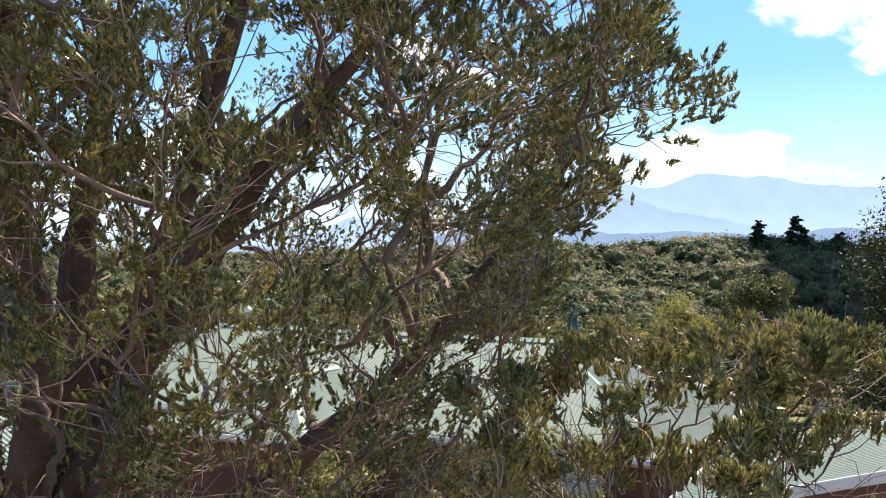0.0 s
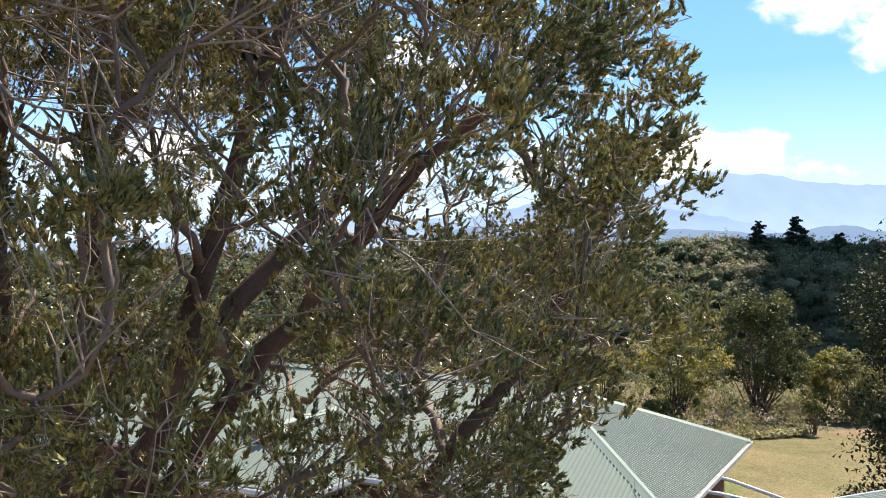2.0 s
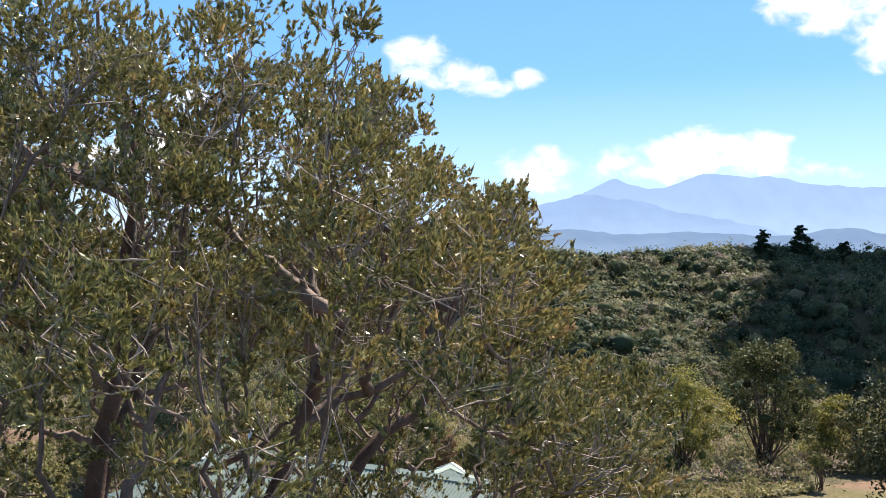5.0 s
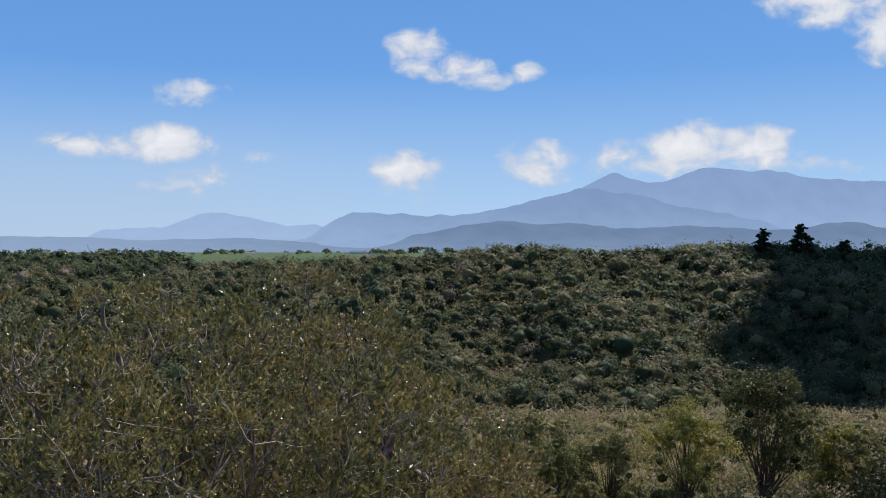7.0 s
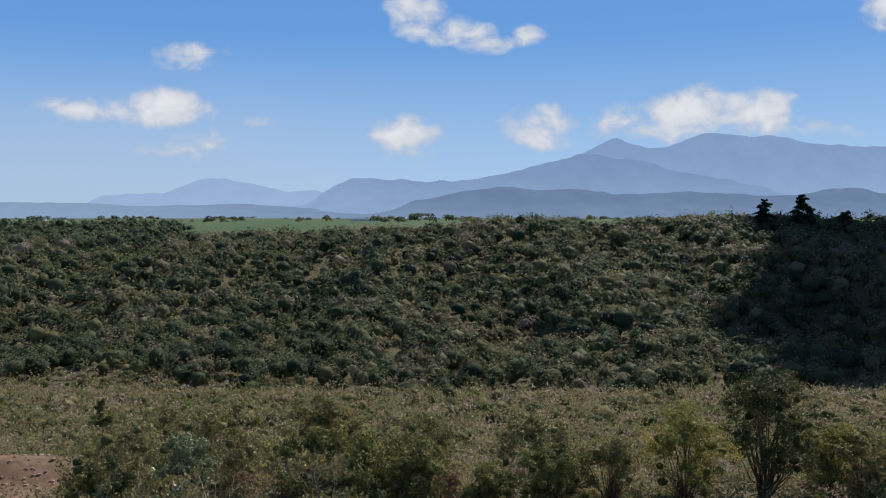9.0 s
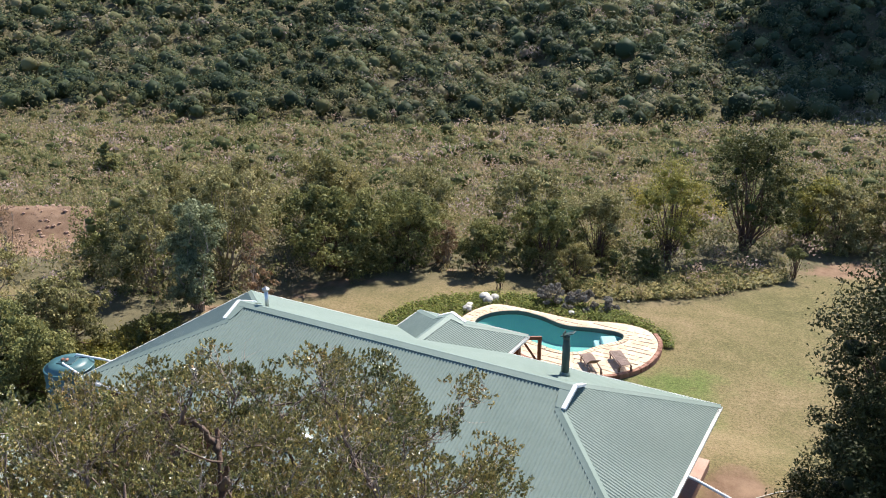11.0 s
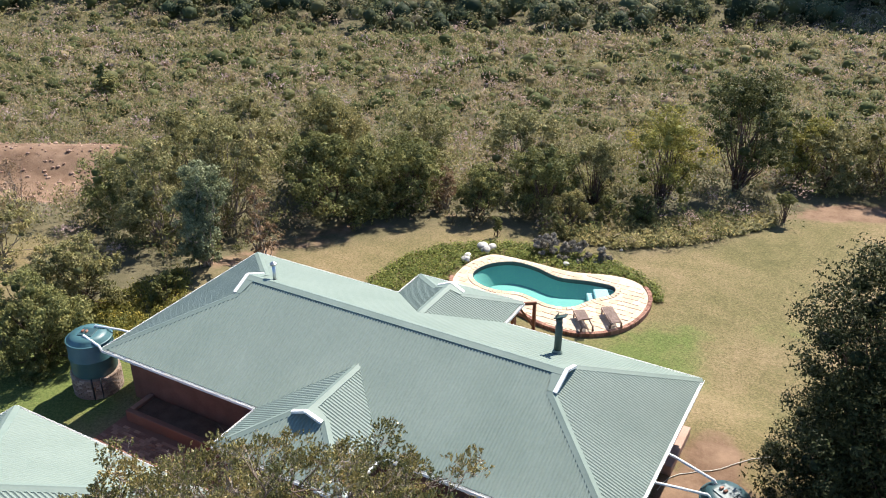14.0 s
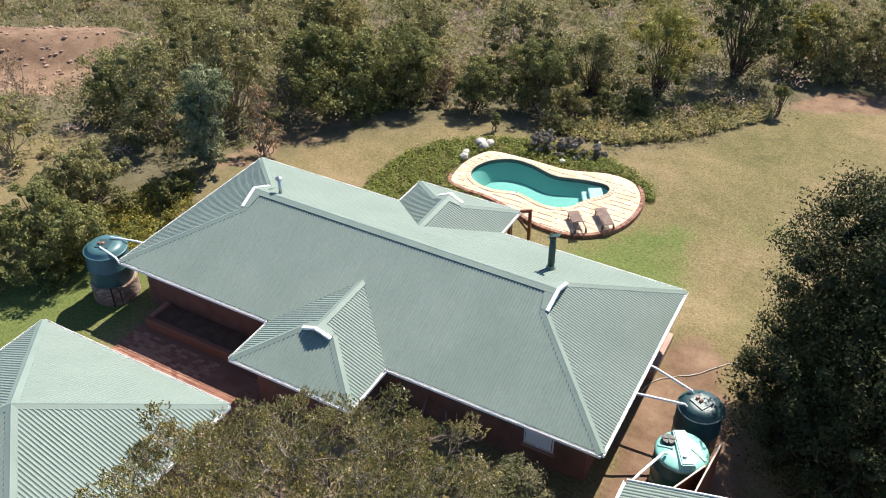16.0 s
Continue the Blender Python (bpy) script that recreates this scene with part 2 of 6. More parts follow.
def ground_material():
    """Dry lawn near the house, reddish earth under the shrubs, dark litter in the woods, green fields far off."""
    m, n, bsdf = material("ground", 0.95, 0.0, 0.15)
    p = place(n)
    zone = n.put("ShaderNodeAttribute", attribute_name="zone").outputs["Color"]
    s = n.put("ShaderNodeSeparateColor", {0: zone})
    lawn_f, earth_f, field_f = s.outputs[0], s.outputs[1], s.outputs[2]
    big, mid, fine = n.noise(p, 0.11, 4.0), n.noise(p, 0.7, 5.0, 0.6), n.noise(p, 6.0, 9.0, 0.85)
    blend = n.math("ADD", n.math("MULTIPLY", big, 0.34), n.math("ADD", n.math("MULTIPLY", mid, 0.22), n.math("MULTIPLY", fine, 0.44)))
    lawn = n.ramp(blend, (0.37, (0.085, 0.085, 0.034)), (0.45, (0.15, 0.13, 0.06)), (0.53, (0.205, 0.159, 0.086)), (0.63, (0.28, 0.203, 0.128)))
    earth = n.ramp(n.math("ADD", n.math("MULTIPLY", mid, 0.6), n.math("MULTIPLY", fine, 0.4)), (0.36, (0.118, 0.07, 0.044)), (0.64, (0.27, 0.178, 0.12)))
    litter = n.ramp(n.math("ADD", n.math("MULTIPLY", mid, 0.5), n.math("MULTIPLY", fine, 0.5)), (0.35, (0.072, 0.068, 0.036)), (0.65, (0.153, 0.128, 0.077)))
    crop = n.ramp(n.noise(p, 0.004, 3.0), (0.35, (0.055, 0.092, 0.038)), (0.55, (0.075, 0.115, 0.048)), (0.68, (0.13, 0.125, 0.075)))
    lush = n.put("ShaderNodeAttribute", attribute_name="lush").outputs["Fac"]
    lawn = n.mix(n.smooth(n.math("ADD", lush, n.math("MULTIPLY", n.math("SUBTRACT", mid, 0.5), 1.3)), 0.2, 0.9), lawn, n.ramp(fine, (0.35, (0.075, 0.11, 0.028)), (0.65, (0.155, 0.175, 0.06))))
    blade = n.noise(p, 9.0, 6.0, 0.85)
    lawn = n.mix(1.0, lawn, n.ramp(blade, (0.36, (0.5, 0.52, 0.46)), (0.64, (1.4, 1.36, 1.36))), "MULTIPLY")
    c = n.mix(lawn_f, litter, lawn)
    c = n.mix(n.smooth(n.math("ADD", earth_f, n.math("MULTIPLY", n.math("SUBTRACT", mid, 0.5), 0.7)), 0.35, 0.65), c, earth)
    c = n.mix(field_f, c, crop)
    n.set(bsdf.inputs["Base Color"], c)
    bump(n, bsdf, n.math("ADD", fine, mid), 0.6, 0.06)
    return m


M["ground"] = ground_material()

# ---- building tools ----
def link_mesh(name, verts, faces, mat, parent=None, label="", smooth=False, tint=None):
    """One mesh object out of arrays of points and of equal-sized faces (or a plain list of faces)."""
    me = bpy.data.meshes.new(name)
    if isinstance(faces, np.ndarray):
        k = faces.shape[1]
        me.vertices.add(len(verts))
        me.vertices.foreach_set("co", np.asarray(verts, np.float32).ravel())
        me.loops.add(faces.size)
        me.loops.foreach_set("vertex_index", faces.astype(np.int32).ravel())
        me.polygons.add(len(faces))
        me.polygons.foreach_set("loop_start", np.arange(0, faces.size, k, dtype=np.int32))
        me.polygons.foreach_set("use_smooth", np.full(len(faces), smooth))
        me.update(calc_edges=True)
    else:
        me.from_pydata([tuple(v) for v in verts], [], faces)
        if smooth:
            me.polygons.foreach_set("use_smooth", [True] * len(me.polygons))
    if tint is not None:
        me.attributes.new("tint", "FLOAT", "POINT").data.foreach_set("value", np.asarray(tint, np.float32))
    me.materials.append(mat)
    ob = new(name, me)
    if parent is not None:
        ob.parent = parent
    if label:
        tagged(ob, label)
    return ob


def part(name, bm, mat, parent=None, label="", smooth=False):
    me = bpy.data.meshes.new(name)
    if len(bm.faces) > 1:
        bmesh.ops.recalc_face_normals(bm, faces=bm.faces)
    for f in bm.faces:
        f.smooth = smooth
    bm.to_mesh(me)
    bm.free()
    me.materials.append(mat)
    ob = new(name, me)
    if parent is not None:
        ob.parent = parent
    if label:
        tagged(ob, label)
    return ob


def thing(name, label, category, at=(0, 0, 0), turn=0.0, group="", kind=""):
    ob = new(name)
    ob.matrix_basis = pose(*at, 0, 0, turn)
    ob.empty_display_size = 0.3
    return tagged(ob, label, category, group, kind)


def add_box(bm, lo, hi, m=None, edge=0.0):
    c = [(a + b) / 2 for a, b in zip(lo, hi)]
    s = [abs(b - a) for a, b in zip(lo, hi)]
    t = Matrix.Translation(c) @ Matrix.Diagonal((*s, 1))
    made = bmesh.ops.create_cube(bm, size=1.0, matrix=(m @ t) if m is not None else t)
    if edge:
        es = {e for v in made["verts"] for e in v.link_edges}
        bmesh.ops.bevel(bm, geom=list(es), offset=edge, segments=1, affect="EDGES")
    return made


def box(lo, hi, edge=0.0):
    bm = bmesh.new()
    add_box(bm, lo, hi, None, edge)
    return bm


def beam(a, b, w, h, edge=0.0, bm=None, up=(0, 0, 1)):
    """A bar from a to b, w wide and h high."""
    a, b = Vector(a), Vector(b)
    d = b - a
    y = d.normalized()
    x = y.cross(Vector(up)).normalized()
    z = x.cross(y)
    m = Matrix((x, y, z)).transposed().to_4x4()
    m.translation = (a + b) / 2
    bm = bmesh.new() if bm is None else bm
    add_box(bm, (-w / 2, -d.length / 2, -h / 2), (w / 2, d.length / 2, h / 2), m, edge)
    return bm


def lathe(profile, n=32, bm=None, m=None):
    """A turned body: (radius, height) pairs from the bottom up."""
    bm = bmesh.new() if bm is None else bm
    m = m or Matrix()
    rings = []
    for r, z in profile:
        rings.append([bm.verts.new(m @ Vector((r * math.cos(2 * math.pi * i / n), r * math.sin(2 * math.pi * i / n), z))) for i in range(n)])
    for a, b in zip(rings, rings[1:]):
        for i in range(n):
            bm.faces.new((a[i], a[(i + 1) % n], b[(i + 1) % n], b[i]))
    bm.faces.new(list(reversed(rings[0])))
    bm.faces.new(rings[-1])
    return bm


def tube(points, r, n=10, bm=None):
    """A round pipe along a line of points."""
    bm = bmesh.new() if bm is None else bm
    v, f = tube_arrays([(np.array([tuple(p) for p in points]), np.full(len(points), r))], n)
    vs = [bm.verts.new(tuple(p)) for p in v]
    for q in f:
        bm.faces.new([vs[i] for i in q])
    for ring in (vs[:n], vs[-n:]):
        bm.faces.new(ring)
    return bm


def tube_arrays(lines, n=5):
    """Tapered tubes along many polylines: arrays of points and quads."""
    vs, fs, base = [], [], 0
    ang = np.arange(n) * 2 * np.pi / n
    ca, sa = np.cos(ang)[None, :, None], np.sin(ang)[None, :, None]
    for pts, rad in lines:
        k = len(pts)
        d = np.gradient(pts, axis=0)
        d /= np.linalg.norm(d, axis=1, keepdims=True) + 1e-9
        ref = np.array([0.31, 0.17, 0.93]) if abs(d[0, 2]) < 0.85 else np.array([0.93, 0.31, 0.17])
        x = np.cross(d, ref)
        x /= np.linalg.norm(x, axis=1, keepdims=True) + 1e-9
        y = np.cross(d, x)
        vs.append((pts[:, None, :] + (x[:, None, :] * ca + y[:, None, :] * sa) * np.asarray(rad)[:, None, None]).reshape(-1, 3))
        i = np.arange(k - 1)[:, None] * n + np.arange(n)[None, :] + base
        j = np.arange(k - 1)[:, None] * n + (np.arange(n)[None, :] + 1) % n + base
        fs.append(np.stack([i, j, j + n, i + n], -1).reshape(-1, 4))
        base += k * n
    return np.concatenate(vs), np.concatenate(fs)


def unit(a):
    return a / (np.linalg.norm(a, axis=-1, keepdims=True) + 1e-9)


def leaves(at, way, length, width, rng, droop=0.0):
    """Rhombic leaves, slightly folded: one quad each from 'at' along 'way'."""
    n = len(at)
    way = unit(way)
    side = unit(np.cross(way, rng.normal(size=(n, 3))))
    nor = np.cross(side, way)
    length, width = np.broadcast_to(length, n)[:, None], np.broadcast_to(width, n)[:, None]
    mid = at + way * length * 0.45 + nor * width * 0.25
    tip = at + way * length
    tip[:, 2] -= droop * length[:, 0]
    v = np.stack([at, mid + side * width / 2, tip, mid - side * width / 2], 1).reshape(-1, 3)
    return v, np.arange(4 * n).reshape(n, 4)


def flakes(at, way, nor, length, width):
    """Pointed leaves centred on 'at', one triangle each."""
    side = unit(np.cross(nor, way)) * np.broadcast_to(width, len(at))[:, None] / 2
    half = way * np.broadcast_to(length, len(at))[:, None] / 2
    v = np.stack([at - half - side, at - half * 0.6 + side, at + half], 1)
    return v.reshape(-1, 3), np.arange(3 * len(at)).reshape(-1, 3)


def clumps(rng, centres, radii, count, leaf, flat=0.8, tints=None, up=0.35, jitter=0.28, wild=0.5, slim=0.6, spiky=0.0, under=-0.2):
    """Leaf shells round many centres: 'count' leaves for each, most of them facing outwards and up."""
    n = len(centres)
    d = unit(rng.normal(size=(n, count, 3)))
    d[..., 2] = np.where(d[..., 2] < under, -d[..., 2], d[..., 2])
    r = 1.0 - jitter * rng.random((n, count, 1)) ** 1.5
    p = centres[:, None, :] + d * r * radii[:, None, None] * np.array([1, 1, flat])
    nor = unit(d + rng.normal(size=d.shape) * wild + np.array([0, 0, up]))
    way = unit(np.cross(nor, rng.normal(size=d.shape)))
    if spiky:
        stand = rng.random((n, count, 1)) < spiky
        out = unit(d * 0.7 + rng.normal(size=d.shape) * 0.5 + np.array([0, 0, 0.8]))
        flank = unit(np.cross(out, rng.normal(size=d.shape)))
        nor, way = np.where(stand, flank, nor), np.where(stand, out, way)
    size = leaf[:, None] * (0.6 + 0.8 * rng.random((n, count)))
    v, f = flakes(p.reshape(-1, 3), way.reshape(-1, 3), nor.reshape(-1, 3), size.ravel(), size.ravel() * slim)
    t = None if tints is None else np.repeat(tints, count * 3)
    return v, f, t


# ---- the land ----
NEAR_Y = ([-60, -25, -6, 11, 14.8, 25, 41, 60], [1.4, 0.5, 0.0, 0.0, -1.2, -1.45, -2.35, -3.5])
FAR_U = ([-80, 40, 58, 70, 93, 120, 146, 160, 185, 210, 260, 293, 350, 400, 430, 480, 900, 2500, 5000],
         [0, -1.0, -2.4, -4.4, -8.0, -11.6, -14.2, -18, -27, -26, -20.5, -12, -0.8, 5.7, 7.5, 7.8, 9, 10, 12])


def ground_height(x, y):
    u = (x - HOME.x) * VIEW_F.x + (y - HOME.y) * VIEW_F.y
    v = (x - HOME.x) * VIEW_R.x + (y - HOME.y) * VIEW_R.y
    near = np.interp(y, *NEAR_Y)
    far = np.interp(u, *FAR_U)
    s = np.clip((u - 52) / 20, 0, 1)
    s = s * s * (3 - 2 * s)
    z = near * (1 - s) + far * s
    hill = np.clip((u - 160) / 120, 0, 1)
    z = z + hill * (np.clip(v / 100, 0, 2.2) * 1.6 + np.clip(v / 100, -3.0, 0) * 4.2) * np.clip((720 - u) / 240, 0, 1)
    z = z + hill * 2.2 * (np.sin(x * 0.043 + 1.0) * np.cos(y * 0.037) + 0.6 * np.sin(x * 0.017 - y * 0.023)) * np.clip((700 - u) / 300, 0, 1)
    # shallow gullies run down the wooded side
    z = z + np.clip((u - 215) / 40, 0, 1) * np.clip((430 - u) / 60, 0, 1) * (3.0 * np.sin(v * 0.075 + 0.012 * u + 1.2 * np.sin(v * 0.021)) + 1.6 * np.sin(v * 0.19 - 0.02 * u))
    # the dug-out earth bank west of the garden
    def soft(q):
        q = np.clip(q, 0, 1)
        return q * q * (3 - 2 * q)

    z = z + 1.7 * soft((u - 57.5) / 4) * soft((70 - u) / 6) * soft((v + 44) / 6) * soft((-21 - v) / 4)
    return z


def inside(x, y, poly):
    """Whether points lie in a polygon."""
    r = np.zeros(np.shape(x), bool)
    for (x0, y0), (x1, y1) in zip(poly, poly[1:] + poly[:1]):
        c = ((y0 > y) != (y1 > y)) & (x < (x1 - x0) * (y - y0) / (y1 - y0 + 1e-12) + x0)
        r ^= c
    return r


LAWN = [(-4, 8), (-4.5, 13), (-2.5, 18), (1.0, 21.5), (2.5, 24.5), (8, 25.8), (14, 26.5), (17.5, 30.5), (20.3, 35), (21.5, 38.5), (25.5, 41.5), (33, 43), (48, 46),
        (60, 40), (60, -12), (26, -8), (-3, -9), (-8, -3), (-6, 3)]
LAWN_WEST = [(-20, 3), (-16, 10), (-11.5, 9), (-10, 2), (-14, -3)]
EARTH = [[(21.8, -6), (21.8, 10.5), (23.6, 10.5), (26.5, 5), (27, -6)], [(-4.8, 9), (-6.2, 13), (-5.2, 17), (-3.4, 20.5), (0.2, 24.0), (0.9, 23.4), (-2.4, 19.4), (-4.0, 15.5), (-3.3, 11)],
         [(-38, 14), (-40, 27), (-30, 28), (-22, 21), (-21, 13), (-28, 8)], [(20, 36.5), (24, 43), (40, 46), (40, 43.5), (25, 40)], [(8, -30), (36, -30), (36, -7), (15, -6), (8, -10)],
         [(0.9, 24), (2.0, 30), (2.9, 30), (2.3, 24)]]


LUSH = [[(-10, -9), (-10, 4), (-3, 6.5), (-0.3, 4), (0.5, -1), (1.5, -9)], [(13.6, 11.5), (13.2, 15.2), (16.2, 15.8), (17.6, 18.5), (18.2, 20.5), (20.6, 19.5), (21.4, 15.5), (20.4, 11.6), (17.0, 10.6)], [(22.5, 21.5), (25, 23), (24.5, 19.5)]]
PIT = [(7.0, 17.8), (7.0, 20.9), (8.6, 21.7), (11.7, 21.5), (14.4, 22.0), (15.6, 21.4), (15.3, 19.4), (13.9, 17.4), (11.0, 17.5)]


def build_ground():
    us = np.concatenate([np.arange(-60, 75, 1.0), np.arange(75, 200, 2.5), np.arange(200, 520, 6), np.array([540, 580, 640, 720, 820, 950, 1150, 1400, 1800, 2300, 3000, 3900, 4900])])
    k = np.linspace(-1, 1, 141)
    uu, kk = np.meshgrid(us, k, indexing="ij")
    half = 62 + np.clip(uu, 0, None) * 0.85
    vv = kk * half
    x = HOME.x + VIEW_F.x * uu + VIEW_R.x * vv
    y = HOME.y + VIEW_F.y * uu + VIEW_R.y * vv
    z = ground_height(x, y)
    rng = np.random.default_rng(5)
    z = z + rng.normal(size=z.shape) * 0.012
    z = np.where(inside(x, y, PIT), -4.2, z)
    nu, nv = uu.shape
    i = (np.arange(nu - 1)[:, None] * nv + np.arange(nv - 1)[None, :])
    f = np.stack([i, i + nv, i + nv + 1, i + 1], -1).reshape(-1, 4)[:, ::-1]
    ob = link_mesh("ground", np.stack([x, y, z], -1).reshape(-1, 3), f, M["ground"], smooth=True)
    col = np.zeros((x.size, 4), np.float32)
    xs, ys = x.ravel(), y.ravel()
    col[:, 0] = (inside(xs, ys, LAWN) | inside(xs, ys, LAWN_WEST)).astype(float)
    for poly in EARTH:
        col[:, 1] = np.maximum(col[:, 1], inside(xs, ys, poly))
    col[:, 2] = np.clip((uu.ravel() - 425) / 25, 0, 1)
    g = col[:, :2].reshape(nu, nv, 2)
    for _ in range(2):
        g[1:-1, 1:-1] = (g[1:-1, 1:-1] * 2 + g[:-2, 1:-1] + g[2:, 1:-1] + g[1:-1, :-2] + g[1:-1, 2:]) / 6
    col[:, :2] = g.reshape(-1, 2)
    col[:, 3] = 1
    green = np.zeros(x.size, np.float32)
    for poly in LUSH:
        green = np.maximum(green, inside(xs, ys, poly))
    green = green.reshape(nu, nv)
    for _ in range(3):
        green[1:-1, 1:-1] = (green[1:-1, 1:-1] * 2 + green[:-2, 1:-1] + green[2:, 1:-1] + green[1:-1, :-2] + green[1:-1, 2:]) / 6
    green = green.ravel()
    ob.data.attributes.new("lush", "FLOAT", "POINT").data.foreach_set("value", green)
    ob.data.color_attributes.new("zone", "FLOAT_COLOR", "POINT").data.foreach_set("color", col.ravel())
    return tagged(ob, "dry yellow-green lawn and reddish earth sloping into a wooded valley", "ground", kind="structure")


build_ground()

# ---- the house ----
EAVE, PITCH = 2.6, 0.428


def sheet(name, origin, along, upslope, lo, hi, span, parent, rib=0.13, high=0.030, label=""):
    """Ribbed roof sheeting: a profile along the eave, run up the slope from lo(s) to hi(s), with thickness."""
    o, a, u = Vector(origin), Vector(along).normalized(), Vector(upslope).normalized()
    n = a.cross(u).normalized()
    if n.z < 0:
        n = -n
    s0, s1 = span
    marks, s = [], s0
    while s < s1:
        for k, h in ((0.0, 0.0), (0.25, 0.15), (0.5, 1.0), (0.75, 0.85)):
            if s + k * rib < s1:
                marks.append((s + k * rib, h * high))
        s += rib
    marks.append((s1, 0.0))
    v, f = [], []
    for s, h in marks:
        l, t = lo(s), max(lo(s) + 0.001, hi(s))
        for q in (l, t):
            v.append(o + a * s + u * q + n * h)
        v.append(o + a * s + u * l + n * (h - 0.02))
    for i in range(len(marks) - 1):
        b, c = 3 * i, 3 * i + 3
        f.append((b, c, c + 1, b + 1))
        f.append((b + 2, c + 2, c, b))
    ob = link_mesh(name, v, f, M["roof"], parent, label)
    return ob


def cap(name, a, b, mat, parent, w=0.34, lift=0.03, t=0.03, label=""):
    """A folded ridge or hip cap from a to b: two thin wings and a round top."""
    a, b = Vector(a) + Vector((0, 0, lift)), Vector(b) + Vector((0, 0, lift))
    d = (b - a).normalized()
    x = d.cross(Vector((0, 0, 1))).normalized()
    z = x.cross(d)
    drop = 0.30 * w / 2
    sect = [(-w / 2, -drop), (-0.05, 0.0), (0.0, 0.025), (0.05, 0.0), (w / 2, -drop), (w / 2, -drop - t), (0, -t), (-w / 2, -drop - t)]
    v = [p + x * s + z * h for p in (a, b) for s, h in sect]
    n = len(sect)
    f = [(i, (i + 1) % n, n + (i + 1) % n, n + i) for i in range(n)] + [tuple(range(n)), tuple(range(2 * n - 1, n - 1, -1))]
    return link_mesh(name, v, f, mat, parent, label)


def gutter(a, b, out, parent, mat="white"):
    """A half-open square gutter under an eave, with its fascia board behind."""
    a, b, o = Vector(a), Vector(b), Vector(out).normalized()
    d = (b - a).normalized()
    up = Vector((0, 0, 1))
    sect = [(0.0, -0.02), (0.0, -0.13), (0.11, -0.13), (0.11, -0.015), (0.098, -0.015), (0.098, -0.118), (0.012, -0.118), (0.012, -0.02)]
    n = len(sect)
    v = [p + o * s + up * h for p in (a, b) for s, h in sect]
    f = [(i, (i + 1) % n, n + (i + 1) % n, n + i) for i in range(n)] + [tuple(range(n)), tuple(range(2 * n - 1, n - 1, -1))]
    link_mesh("gutter", v, f, M[mat], parent, "white painted eaves gutter")
    part("fascia_board", beam(a - o * 0.03 - up * 0.13, b - o * 0.03 - up * 0.13, 0.03, 0.2), M["fascia"], parent)


def window_in(parent, x0, x1, y, z0, z1, out, label="white framed window"):
    """A framed window set in a wall that runs along x; out is -1 for the south side."""
    w_ = part("window", box((x0, y - 0.05, z0), (x1, y + 0.05, z1)), M["white"], parent, label)
    k = max(1, round((x1 - x0) / 0.75))
    for i in range(k):
        a = x0 + (x1 - x0) * i / k + 0.05
        b = x0 + (x1 - x0) * (i + 1) / k - 0.05
        part("pane", box((a, y + out * 0.054 - 0.004, z0 + 0.06), (b, y + out * 0.054 + 0.004, z1 - 0.06)), M["glass"], w_)
    part("sill", box((x0 - 0.06, y + min(0, out * 0.16), z0 - 0.07), (x1 + 0.06, y + max(0, out * 0.16), z0 - 0.003)), M["brick"], w_)


def gablet(apex, half, run, parent, skin=True):
    """The small upright gable at the end of a ridge: boarded face and two white barge boards. run: way out of the gable."""
    a, r = Vector(apex), Vector(run).normalized()
    side = Vector((-r.y, r.x, 0))
    feet = [a + side * k * half - Vector((0, 0, half * PITCH)) for k in (-1, 1)]
    bm = bmesh.new()
    vs = [bm.verts.new(p + r * q) for q in (-0.04, 0.0) for p in (a, feet[0], feet[1])]
    bm.faces.new(vs[:3]), bm.faces.new(vs[3:])
    for i in range(3):
        bm.faces.new((vs[i], vs[(i + 1) % 3], vs[3 + (i + 1) % 3], vs[3 + i]))
    part("gable_face", bm, M["cap"], parent, "dark shaded gable vent face")
    lip = Vector((0, 0, 0.035))
    for p in feet:
        foot = p + (p - a) * 0.06
        bm = bmesh.new()
        vs = [bm.verts.new(q + lip + r * w_ + Vector((0, 0, z))) for z in (0.0, 0.02) for q, w_ in ((a, -0.3), (a, 0.2), (foot, 0.16), (foot, -0.1))]
        for q in ((3, 2, 1, 0), (4, 5, 6, 7), (0, 1, 5, 4), (1, 2, 6, 5), (2, 3, 7, 6), (3, 0, 4, 7)):
            bm.faces.new([vs[i] for i in q])
        part("hood", bm, M["cap"], parent, "small overhanging roof of the gable vent")
        part("barge_board", beam(a + r * 0.22 + lip, foot + r * 0.18 + lip, 0.15, 0.09), M["white"], parent, "white painted barge board")


